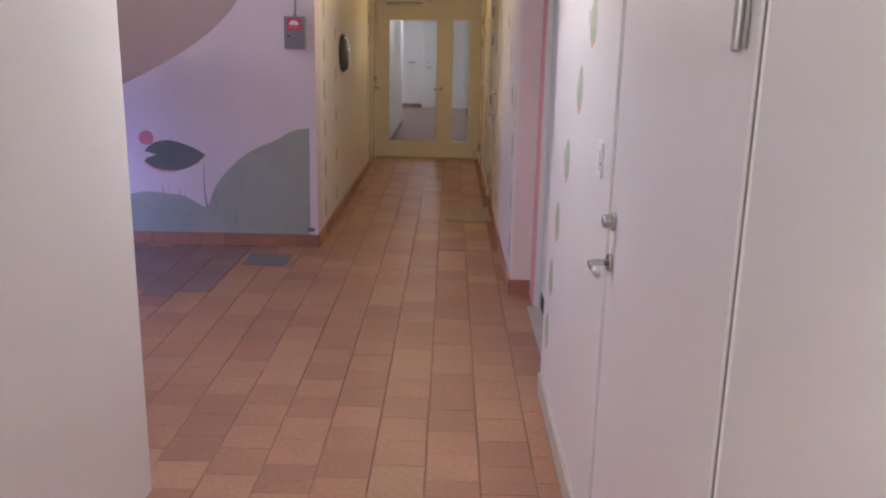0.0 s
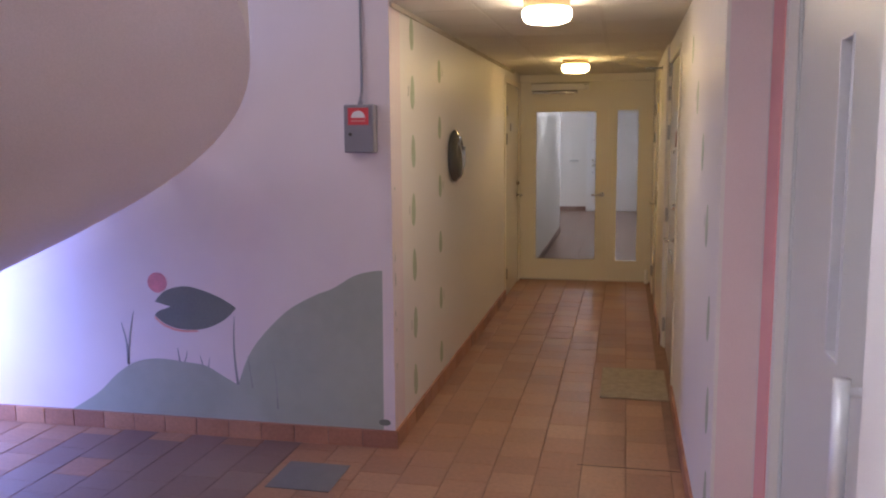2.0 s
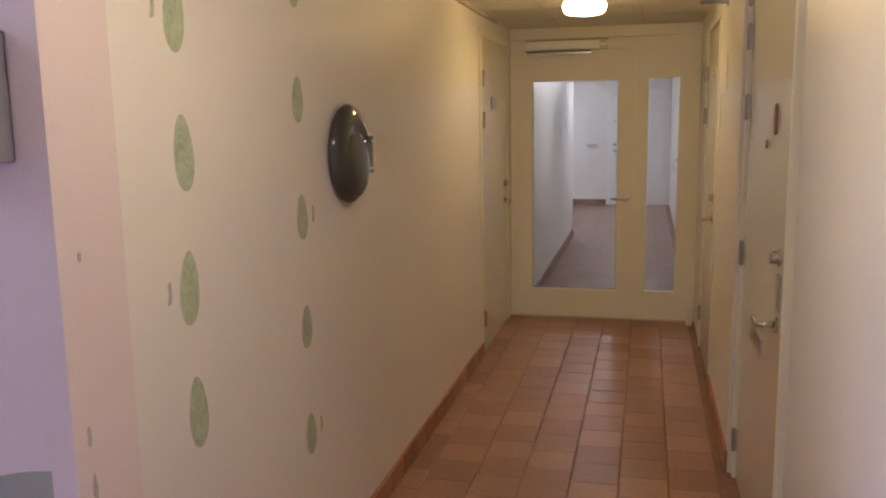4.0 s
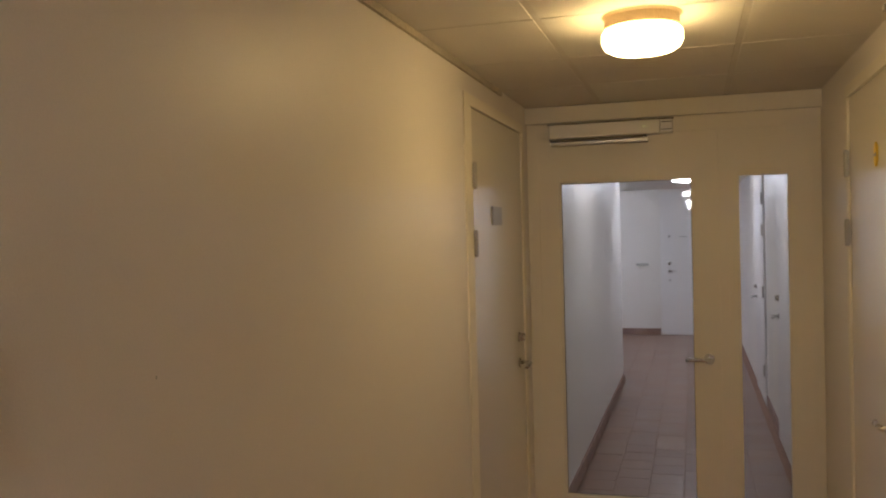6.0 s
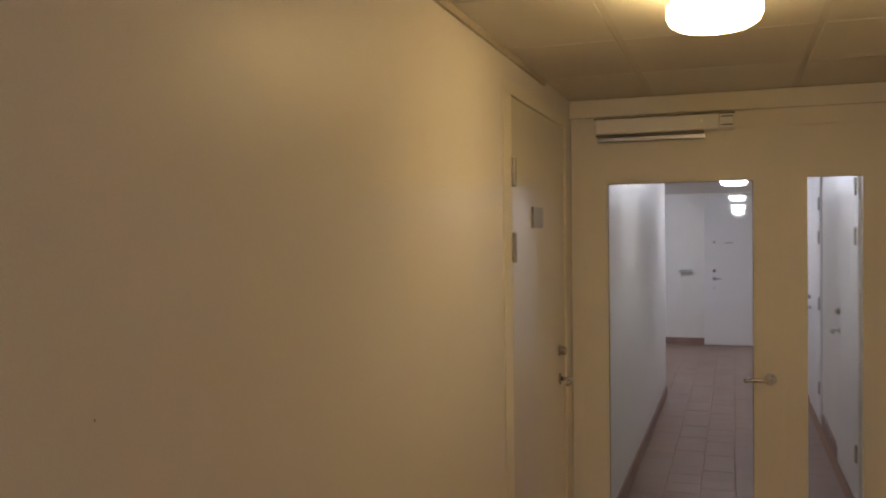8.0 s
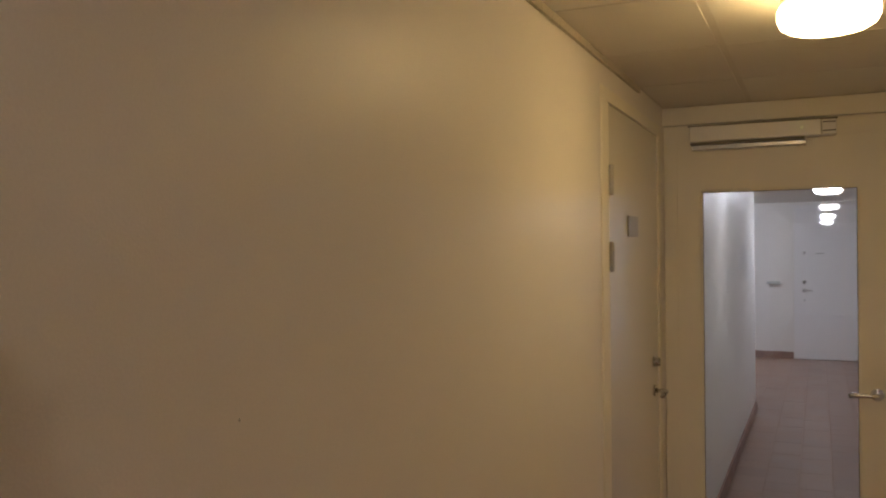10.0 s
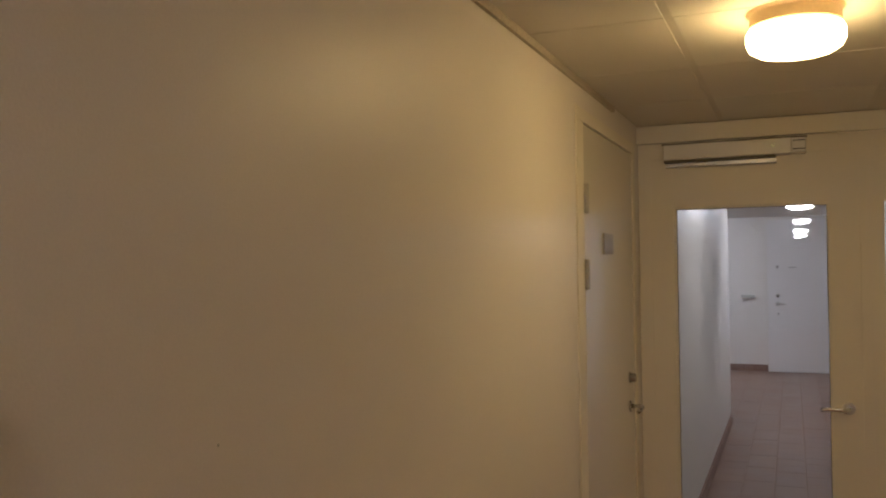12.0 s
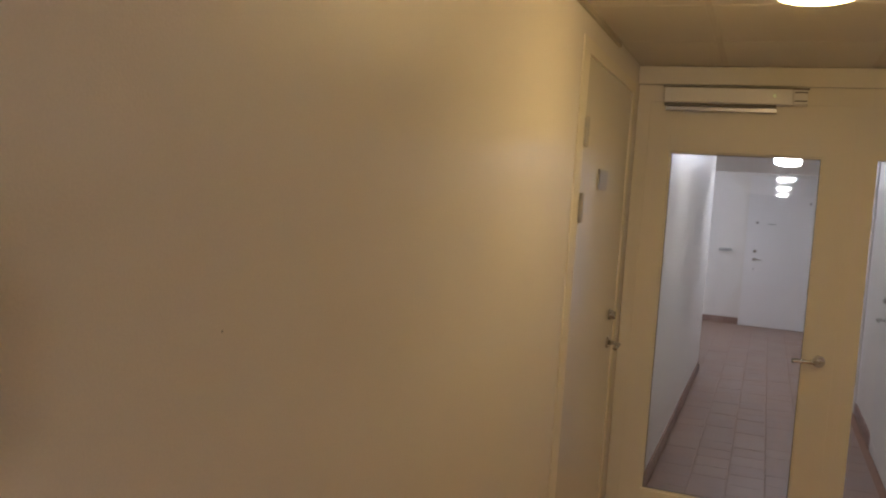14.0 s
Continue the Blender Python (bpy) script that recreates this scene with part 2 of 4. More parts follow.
def empty(name, m, label="", category="", group="", kind=""):
    ob = tagged(new(name), label, category, group, kind)
    ob.empty_display_size = 0.1
    ob.matrix_world = m
    return ob


def part(name, bm, mat, parent, label="", smooth=False, kind=""):
    """One mesh, in the parent's own coordinates."""
    ob = new(name, finish(name, bm, mat, smooth))
    ob.parent = parent
    return tagged(ob, label, kind=kind)


def boxes(*spans, bevel=0.0):
    bm = bmesh.new()
    for lo, hi in spans:
        box(bm, lo, hi, bevel)
    return bm


# ---- plan ----
XL, XR, XF, XH = 0.0, 1.425, 1.41, 1.465   # corridor walls, the last stretch of the right one, and the hall's right wall
Y_MURAL, Y_END, CEILING, FAR_CEILING = 4.8, 10.0, 2.23, 2.155
Y_BACK, X_WEST = -8.0, -3.0
TOP = 5.0

# ---- floor, ground and walls ----
thing("ground", boxes(((-400, -400, -0.5), (400, 400, -0.22))), ASPHALT, "grey asphalt ground outside the building", "ground", kind="structure")
floor = thing("floor", boxes(((-0.24, -8.2, -0.2), (1.9, 18.7, -0.006)), ((-3.2, 0.95, -0.2), (-0.24, 5.0, -0.006)), ((-2.4, 14.0, -0.2), (-0.24, 18.7, -0.006))), GROUT, "terracotta tiled floor with dark worn joints", "floor", kind="structure")

thing("wall_corridor_left", boxes(((-0.2, 5.0, 0), (0, 8.753, 2.5)), ((-0.2, 8.753, 2.135), (0, 9.893, 2.5)), ((-0.2, 9.893, 0), (0, 10.1, 2.5))), WHITE,
      "cream painted corridor wall with leaf stencils", "wall", kind="structure")
thing("wall_mural", boxes(((X_WEST - 0.2, Y_MURAL, 0), (0, 5.0, TOP))), LILAC, "lilac painted stairwell wall with a mural", "wall", kind="structure")
thing("wall_pillar", boxes(((XR, 3.66, 0), (1.9, 5.87, 2.5))), WHITE, "white painted wall end beside the lift", "wall", kind="structure")
thing("wall_corridor_right", boxes(((XF, 7.21, 0), (1.9, 8.375, 2.5)), ((XF, 9.355, 0), (1.9, 10.1, 2.5)), ((XR, 5.87, 2.12), (1.9, 7.21, 2.5)), ((XF, 8.375, 2.135), (1.9, 9.355, 2.5))), WHITE,
      "cream painted corridor wall between two doors", "wall", kind="structure")
thing("wall_hall_right", boxes(((XH, 0.785, 0), (1.9, 2.12, 2.5)), ((XH, -0.315, 2.135), (1.9, 0.785, 2.5)), ((XH, Y_BACK, 0), (1.9, -0.315, 2.5))), GLOSS_WHITE,
      "white glossy painted wall with leaf stencils", "wall", kind="structure")
thing("wall_behind_doors", boxes(((1.75, -0.4, 0), (1.95, 0.85, 2.4)), ((1.75, 5.87, 0), (1.95, 9.4, 2.4)), ((-0.4, 8.8, 0), (-0.25, 9.95, 2.4))), WHITE, "plain wall behind the closed doors", "wall", kind="structure")
thing("wall_lift", boxes(((1.66, 2.12, 0), (1.95, 3.66, 2.5)), ((1.56, 2.12, 2.1), (1.66, 3.66, 2.5)), ((1.56, 3.375, 0), (1.66, 3.66, 2.1)), ((1.56, 2.12, 0), (1.66, 2.25, 2.1))), WHITE,
      "white wall round the lift door", "wall", kind="structure")
thing("wall_hall_left", boxes(((-0.24, Y_BACK, 0), (-0.04, 1.15, 2.5))), WHITE, "white painted wall ending at the stair hall", "wall", kind="structure")
thing("wall_south", boxes(((X_WEST, 0.95, 0), (-0.24, 1.15, TOP))), WHITE, "white plain wall of the stair hall", "wall", kind="structure")
thing("wall_back", boxes(((-0.24, Y_BACK - 0.2, 0), (1.9, Y_BACK, 2.5))), WHITE, "white plain wall closing the hallway", "wall", kind="structure")
thing("wall_west", boxes(((X_WEST - 0.2, 0.95, 0), (X_WEST, 3.72, 3.2)), ((X_WEST - 0.2, 3.72, 0), (X_WEST, 4.72, 0.12)), ((X_WEST - 0.2, 3.72, 1.12), (X_WEST, 4.72, 3.2)), ((X_WEST - 0.2, 4.72, 0), (X_WEST, 4.8, 3.2)),
                         ((X_WEST - 0.2, 0.95, 4.6), (X_WEST, 4.8, TOP)), ((X_WEST - 0.2, 0.95, 3.2), (X_WEST, 1.9, 4.6)), ((X_WEST - 0.2, 4.1, 3.2), (X_WEST, 4.8, 4.6))), WHITE,
      "white stair hall wall with two windows", "wall", kind="structure")
thing("wall_upper", boxes(((0.03, 0.95, 2.5), (0.2, 4.8, TOP))), WHITE, "white wall of the storey above the hallway", "wall", kind="structure")
thing("wall_far_left", boxes(((-0.2, 10.1, 0), (0.1, 14.5, 2.5)), ((-2.2, 14.3, 0), (-0.2, 14.5, 2.5))), WHITE, "bluish white wall of the far corridor", "wall", kind="structure")
thing("wall_far_end", boxes(((-2.2, 18.48, 0), (1.9, 18.7, 2.5))), WHITE, "white wall at the far corridor's end", "wall", kind="structure")
thing("wall_far_right", boxes(((XR, 10.1, 0), (1.9, 18.48, 2.5))), WHITE, "white wall of the far corridor with doors", "wall", kind="structure")
thing("wall_far_west", boxes(((-2.4, 14.0, 0), (-2.2, 18.7, 2.5))), WHITE, "plain wall closing the far corridor", "wall", kind="structure")


def ceiling(name, x0, x1, y0, y1, label, level=CEILING):
    """Panels between sunk rails."""
    bm = boxes(((x0, y0, level + 0.0015), (x1, y1, level + 0.27)))
    ob = thing(name, bm, CEIL_JOINT, label, "ceiling", kind="structure")
    xs = sorted({x0, x1, *[x for x in (-1.4, -0.8, -0.2, 0.385, 0.985) if x0 < x < x1]})
    ys = [y0] + [9.39 + 0.6 * k for k in range(-32, 18) if y0 + 0.05 < 9.39 + 0.6 * k < y1 - 0.05] + [y1]
    verts, faces = [], []
    for xa, xb in zip(xs, xs[1:]):
        for ya, yb in zip(ys, ys[1:]):
            g, c, d, z = 0.0105, 0.012, 0.005, level
            i = len(verts)
            verts += [(xa + g, ya + 0.004, z + 0.002), (xb - g, ya + 0.004, z + 0.002), (xb - g, yb - 0.004, z + 0.002), (xa + g, yb - 0.004, z + 0.002),
                      (xa + c, ya + d, z), (xb - c, ya + d, z), (xb - c, yb - d, z), (xa + c, yb - d, z)]
            faces += [(i + 4, i + 5, i + 6, i + 7)] + [(i + k, i + (k + 1) % 4, i + 4 + (k + 1) % 4, i + 4 + k) for k in range(4)]
    n = len(ob.data.vertices)
    old_v = [tuple(v.co) for v in ob.data.vertices]
    old_f = [tuple(p.vertices) for p in ob.data.polygons]
    me = bpy.data.meshes.new(name)
    me.from_pydata(old_v + verts, [], old_f + [tuple(k + n for k in f) for f in faces])
    me.materials.append(CEIL_JOINT)
    me.materials.append(CEIL)
    for p in list(me.polygons)[len(old_f):]:
        p.material_index = 1
    ob.data = me
    return ob


ceiling("ceiling_corridor", 0.0, 1.43, 4.8, 10.0, "cream suspended panel ceiling of the corridor")
ceiling("ceiling_hall", 0.03, 1.9, Y_BACK, 4.8, "pale suspended panel ceiling of the hallway")
ceiling("ceiling_far", -2.2, 1.43, 10.1, 18.48, "pale suspended panel ceiling of the far corridor", FAR_CEILING)
ceiling("ceiling_entry", -0.24, 0.03, Y_BACK, 1.15, "pale ceiling edge over the hallway")
thing("ceiling_stairwell", boxes(((X_WEST - 0.2, 0.95, TOP), (0.2, 5.0, TOP + 0.2))), WHITE, "white ceiling high over the stairwell", "ceiling", kind="structure")
thing("trim_ceiling_edge", boxes(((0.0005, 4.81, 2.206), (0.013, 9.39, 2.2295)), bevel=0.002), EDGE_STRIP, "brownish angle strip with the shadow gap painted in, along the corridor ceiling's edge", "trim", kind="structure")
thing("trim_end_band", boxes(((0.0, 9.965, 2.145), (XF, 10.0, 2.228)), bevel=0.004), CREAM, "cream band under the ceiling above the glazed door", "trim", kind="structure")


# ---- windows in the stair hall ----
def hall_window(name, y0, y1, z0, z1, label):
    w = empty(name, pose(X_WEST - 0.1, (y0 + y1) / 2, z0), label, "window", kind="structure")
    h, half = z1 - z0, (y1 - y0) / 2
    part("window_frame", boxes(((-0.04, -half, 0), (0.04, -half + 0.06, h)), ((-0.04, half - 0.06, 0), (0.04, half, h)), ((-0.04, -half + 0.06, 0), (0.04, half - 0.06, 0.06)), ((-0.04, -half + 0.06, h - 0.06), (0.04, half - 0.06, h))), OFFWHITE, w)
    pane = part("pane", boxes(((-0.004, -half + 0.06, 0.06), (0.004, half - 0.06, h - 0.06))), GLASS, w, "clear window glass")
    pane.visible_shadow = False
    return w


hall_window("window_1", 3.72, 4.72, 0.12, 1.12, "low white framed window by the stair foot")
hall_window("window_2", 1.9, 4.1, 3.2, 4.6, "white framed window high in the stairwell")


# ---- handles, hinges and doors; a door's own plane is x = 0, the room at +x ----
def lever_handle(parent, y, z, toward, name="lever_handle", length=0.11):
    bm = bmesh.new()
    disc(bm, (0, y, z), (1, 0, 0), [(0.0, 0.026), (0.007, 0.026), (0.009, 0.023)])
    rose = part("rosette", bm, STEEL, parent, "round steel rosette", smooth=False)
    bm = bmesh.new()
    s = toward
    tube(bm, [(0.006, y, z), (0.03, y, z), (0.048, y, z), (0.056, y + s * 0.008, z), (0.058, y + s * 0.03, z), (0.058, y + s * length * 0.8, z), (0.056, y + s * length, z - 0.004)], 0.0095, 12)
    part(name, bm, STEEL, parent, "worn steel lever handle", smooth=True)
    return rose


def lock_cylinder(parent, y, z, r=0.021):
    bm = bmesh.new()
    disc(bm, (0, y, z), (1, 0, 0), [(0.0, r * 1.25), (0.006, r * 1.25), (0.008, r), (0.026, r * 0.92), (0.030, r * 0.7)])
    part("lock", bm, STEEL, parent, "round steel lock cylinder")


def hinge(parent, y, z, tall=0.105):
    bm = bmesh.new()
    disc(bm, (0.010, y, z - tall / 2), (0, 0, 1), [(0, 0.007), (0.004, 0.0095), (tall - 0.004, 0.0095), (tall, 0.007)], 14)
    box(bm, (0.0, y - 0.012, z - tall * 0.45), (0.005, y + 0.012, z + tall * 0.45), 0.001)
    part("hinge", bm, HINGE_STEEL, parent, "dull steel hinge")


def door(name, m, width, label, hinge_at, handle_at, lock_z, lever_z, toward, paint, frame_w=0.05, leaf_x=-0.004, top=2.085, frame_x=0.004, hinges=(1.83, 1.56, 0.24), gap=0.004, far_gap=None, first_w=None, frame_paint=None):
    """A flush door: leaf between y = 0 and width, frame round it."""
    d = empty(name, m, label, "door", kind="structure")
    g, h = gap, gap if far_gap is None else far_gap
    first = first_w or frame_w
    part("door_frame", boxes(((-0.08, -first, 0), (frame_x, -g, top + g)), ((-0.08, width + h, 0), (frame_x, width + frame_w, top + g)), ((-0.08, -first, top + g), (frame_x, width + frame_w, top + frame_w)), bevel=0.002), frame_paint or paint, d)
    part("door_stop", boxes(((-0.10, -frame_w, 0), (-0.06, width + frame_w, top + frame_w))), DARK, d, "dark rebate behind the leaf")
    leaf = part("door_leaf", boxes(((leaf_x - 0.042, 0, 0.006), (leaf_x, width, top + g - 0.0025)), bevel=0.0025), paint, d)
    lever_handle(leaf, handle_at, lever_z, toward)
    lock_cylinder(leaf, handle_at, lock_z)
    for z in hinges:
        hinge(leaf, hinge_at, z)
    return d


# left corridor door, hinges nearer the hall
left_door = door("door_1", pose(0.0, 8.863, 0), 0.975, "cream flush door with steel lock and a grey plate", 0.0, 0.825, 1.085, 0.960, -1, CREAM, hinges=(1.82, 1.555, 0.24), first_w=0.105, frame_paint=FRAME)
part("sign_plate", boxes(((-0.003, 0.325, 1.627), (0.0045, 0.495, 1.707)), bevel=0.001), SIGN, left_door, "small grey name plate")
# right corridor doors, seen from the corridor their y runs the other way
far_door = door("door_2", pose(XF, 9.30, 0, 0, 0, 180), 0.875, "cream flush door with a yellow sticker", 0.0, 0.82, 1.10, 0.975, -1, CREAM, frame_paint=FRAME)
bm = bmesh.new()
slab(bm, [(0.50 + 0.022 * math.cos(a * 0.5236) * (1 + 0.1 * (a % 3)), 1.825 + 0.038 * math.sin(a * 0.5236) * (1 + 0.08 * (a % 2))) for a in range(12)], 0.003, lambda u, v, w: (-0.003 + w * 1.7, u, v))
part("sticker", bm, YELLOW, far_door, "yellow paper sticker")
part("sticker_print", boxes(((-0.001, 0.484, 1.818), (0.004, 0.516, 1.828))), SIGN, far_door, "grey band of unreadable print")
near_door = door("door_3", pose(XR + 0.012, 7.15, 0, 0, 0, 180), 1.10, "cream apartment door with handle, locks and a sticker", 0.0, 0.96, 1.14, 0.93, -1, CREAM, frame_x=0.012, hinges=(2.05, 1.88, 1.60, 1.0, 0.18), frame_paint=FRAME)
part("lock_plate", boxes(((-0.006, 0.935, 0.975), (0.003, 0.985, 1.085)), bevel=0.0015), HINGE_STEEL, near_door, "dull steel lock plate")
bm = bmesh.new()
slab(bm, [(0.745 + 0.03 * math.cos(a * 0.5236), 1.555 + 0.05 * math.sin(a * 0.5236)) for a in range(12)], 0.004, lambda u, v, w: (-0.003 + w * 1.6, u, v))
part("sticker", bm, material("brown_sticker", (0.20, 0.10, 0.07), 0.5), near_door, "small dark brown sticker")
part("letter_slot", boxes(((-0.006, 0.39, 0.735), (0.006, 0.65, 0.80)), bevel=0.004), HINGE_STEEL, near_door, "worn steel letter slot")
bm = bmesh.new()
disc(bm, (-0.002, 0.55, 1.47), (1, 0, 0), [(0, 0.014), (0.006, 0.014), (0.008, 0.010)])
part("peephole", bm, HINGE_STEEL, near_door, "small round peephole")
hall_door = door("door_4", pose(XH, 0.735, 0, 0, 0, 180), 1.0, "white flush door with steel lever and lock", 0.95, 0.055, 1.132, 1.015, 1, OFFWHITE, hinges=(1.65, 0.3), gap=0.009, far_gap=0.046)

part("seal", boxes(((-0.05, 1.0005, 0.0), (-0.009, 1.0410, 2.085))), RUBBER, hall_door, "grey rubber seal in the door gap")
# Near-black filler: the narrow slit's shade is put into its colour.
part("gap", boxes(((-0.05, 1.0412, 0.0), (-0.014, 1.0455, 2.085))), DARK, hall_door, "black strip painted as the gap's shade beside the seal")

# doors in the far corridor
door("door_5", pose(XR - 0.012, 12.32, 0, 0, 0, 180), 0.93, "white flush door beyond the glazed door", 0.93, 0.10, 1.06, 0.93, 1, OFFWHITE, leaf_x=0.005, hinges=(1.86, 1.57, 0.3))
door("door_6", pose(XR - 0.012, 14.50, 0, 0, 0, 180), 0.92, "white flush door far along the corridor", 0.92, 0.10, 1.0, 0.90, 1, OFFWHITE, leaf_x=0.005, hinges=(1.83, 1.55, 1.0, 0.3))
end_door = door("door_7", pose(0.37, 18.465, 0, 0, 0, -90), 1.0, "white door at the far corridor's end", 0.985, 0.11, 1.06, 0.945, 1, OFFWHITE, frame_w=0.02, leaf_x=0.004, hinges=())
bm = bmesh.new()
disc(bm, (0.002, 0.11, 1.46), (1, 0, 0), [(0.0, 0.021), (0.010, 0.021), (0.013, 0.014)], 14)
part("peephole", bm, HINGE_STEEL, end_door, "small round peephole")
bm = bmesh.new()
disc(bm, (0.002, 0.11, 0.81), (1, 0, 0), [(0.0, 0.015), (0.010, 0.015), (0.013, 0.010)], 14)
part("knob", bm, HINGE_STEEL, end_door, "small round steel knob")
bm = bmesh.new()
disc(bm, (0.002, 0.77, 1.765), (1, 0, 0), [(0.0, 0.018), (0.012, 0.018), (0.015, 0.012)], 14)
part("peg", bm, HINGE_STEEL, end_door, "small dark peg")
part("name_plate", boxes(((0.003, 0.25, 1.442), (0.007, 0.36, 1.458))), MARK, end_door, "narrow grey name plate")
thing("letter_box", boxes(((0.0, 18.40, 1.03), (0.18, 18.478, 1.07)), bevel=0.006), MARK, "small grey box on the far white wall", "letter box")

# ---- glazed door and side light at the corridor's end ----
glazed = empty("door_8", pose(0, Y_END, 0), "cream glazed corridor door with a side light", "door", kind="structure")
part("door_frame", boxes(((0.002, 0.0, 0), (0.062, 0.09, 2.14)), ((0.062, 0.0, 2.07), (1.365, 0.09, 2.14)), ((1.365, 0.0, 0), (1.408, 0.09, 2.14)), ((0.944, 0.0, 0), (0.985, 0.09, 2.07)), bevel=0.0005), FRAME, glazed)
part("rebate", boxes(((0.0621, 0.05, 0), (0.08, 0.0895, 2.0695)), ((0.925, 0.05, 0), (0.9439, 0.0895, 2.0695)), ((0.08, 0.05, 2.05), (0.925, 0.0895, 2.0695))), FRAME, glazed)
part("transom", boxes(((0.002, 0.0, 2.14), (1.408, 0.09, 2.5))), FRAME, glazed)
leaf_bm = boxes(((0.0624, 0.0003, 0.008), (0.165, 0.047, 2.0693)), ((0.823, 0.0003, 0.008), (0.9436, 0.047, 2.0693)), ((0.165, 0.0003, 0.008), (0.823, 0.047, 0.222)), ((0.165, 0.0003, 1.842), (0.823, 0.047, 2.0693)), bevel=0.0005)
leaf = part("door_leaf", leaf_bm, FRAME, glazed)
part("gasket", boxes(((0.173, 0.021, 0.230), (0.1752, 0.0275, 1.834)), ((0.8128, 0.021, 0.230), (0.815, 0.0275, 1.834)), ((0.1752, 0.021, 0.230), (0.8128, 0.0275, 0.2320)), ((0.1752, 0.021, 1.8318), (0.8128, 0.0275, 1.834))), GASKET, leaf, "thin dark glazing gasket")
pane = part("pane", boxes(((0.16, 0.028, 0.217), (0.828, 0.034, 1.847))), GLASS, leaf, "clear door glass")
pane.matrix_basis = pose(0.494, 0.031, 1.03) @ pose(0, 0, 0, -0.25, 0, -0.18) @ pose(-0.494, -0.031, -1.03)   # the glass sits a hair out of true
pane.visible_shadow = False
part("glazing_bead", boxes(((0.165, 0.016, 0.222), (0.173, 0.027, 1.842)), ((0.815, 0.016, 0.222), (0.823, 0.027, 1.842)), ((0.173, 0.016, 0.222), (0.815, 0.027, 0.230)), ((0.173, 0.016, 1.834), (0.815, 0.027, 1.842))), FRAME, leaf)
side_bm = boxes(((0.985, 0.0006, 0.0), (1.038, 0.054, 2.0693)), ((1.258, 0.0006, 0.0), (1.365, 0.054, 2.0693)), ((1.038, 0.0006, 0.0), (1.258, 0.054, 0.225)), ((1.038, 0.0006, 1.84), (1.258, 0.054, 2.0693)), bevel=0.0005)
part("side_panel", side_bm, FRAME, glazed)
pane = part("pane", boxes(((1.033, 0.028, 0.22), (1.263, 0.034, 1.845))), GLASS, glazed, "clear side glass")
pane.visible_shadow = False
part("threshold", boxes(((0.0, -0.02, 0.0), (1.408, 0.09, 0.007)), bevel=0.002), SILL, glazed, "dark worn threshold strip")
bm = bmesh.new()
disc(bm, (0.885, 0.003, 0.945), (0, -1, 0), [(0, 0.027), (0.008, 0.027), (0.010, 0.023)])
part("rosette", bm, STEEL, leaf, "round steel rosette")
bm = bmesh.new()
tube(bm, [(0.885, 0.006, 0.945), (0.885, -0.03, 0.945), (0.885, -0.045, 0.945), (0.878, -0.052, 0.945), (0.855, -0.054, 0.945), (0.79, -0.054, 0.945), (0.775, -0.050, 0.942)], 0.0095, 12)
part("lever_handle", bm, STEEL, leaf, "polished steel lever handle", smooth=True)

# ---- door opener above the glazed door ----
opener = empty("door_opener", pose(0.43, Y_END, 2.03), "pale grey electric door opener over the glazed door", "door opener")
part("casing", boxes(((-0.30, -0.075, 0.03), (0.245, -0.036, 0.098)), ((-0.30, -0.036, 0.03), (0.245, -0.0005, 0.098)), bevel=0.004), UNITGREY, opener)
part("end_cap", boxes(((0.247, -0.073, 0.032), (0.305, -0.002, 0.096)), bevel=0.003), UNITGREY, opener)
part("slot", boxes(((0.252, -0.0755, 0.045), (0.302, -0.072, 0.049))), DARK, opener)
part("slot", boxes(((0.252, -0.0755, 0.082), (0.302, -0.072, 0.086))), DARK, opener)
# dark strip that stands in for the shade between casing and rail
part("cover_shade", boxes(((-0.30, -0.060, 0.018), (0.18, -0.004, 0.028))), SOFT_SHADE, opener)
part("slide_rail", boxes(((-0.295, -0.045, -0.004), (0.185, -0.012, 0.016)), bevel=0.002), HINGE_STEEL, opener, "steel slide rail")
part("indicator", boxes(((0.168, -0.0765, 0.064), (0.173, -0.074, 0.069))), LED, opener, "tiny green light")
# dark strip that stands in for the shadow line over the casing
part("top_shade", boxes(((-0.31, -0.05, 0.100), (0.31, -0.036, 0.106))), SOFT_SHADE, opener)


# ---- ceiling lamps ----
def ceiling_lamp(y, opal, label, x=0.742, level=CEILING):
    lamp = empty("ceiling_lamp", pose(x, y, level), label, "ceiling lamp", "round ceiling lamps")
    bm = bmesh.new()
    disc(bm, (0, 0, 0.004), (0, 0, -1), [(0.0, 0.117), (0.005, 0.118), (0.008, 0.113), (0.012, 0.109), (0.042, 0.111), (0.046, 0.107)], 48)
    part("base", bm, LAMPBASE, lamp, "brass-toned lamp base")
    bm = bmesh.new()
    disc(bm, (0, 0, -0.042), (0, 0, -1), [(0.0, 0.104), (0.004, 0.113), (0.012, 0.118), (0.036, 0.118), (0.053, 0.110), (0.064, 0.092), (0.070, 0.06), (0.072, 0.02)], 48)
    part("diffuser", bm, opal, lamp, "glowing opal glass drum", smooth=True)
    return lamp


ceiling_lamp(8.27, OPAL_WARM, "lit round opal ceiling lamp with a brass-toned base", 0.687)
ceiling_lamp(4.96, OPAL_MILD, "lit round opal ceiling lamp at the corridor's start")
ceiling_lamp(1.55, OPAL_HALL, "lit round opal ceiling lamp of the hallway")
for y in (-1.9, -5.4):
    ceiling_lamp(y, OPAL_ENTRY, "lit round opal ceiling lamp of the hallway")
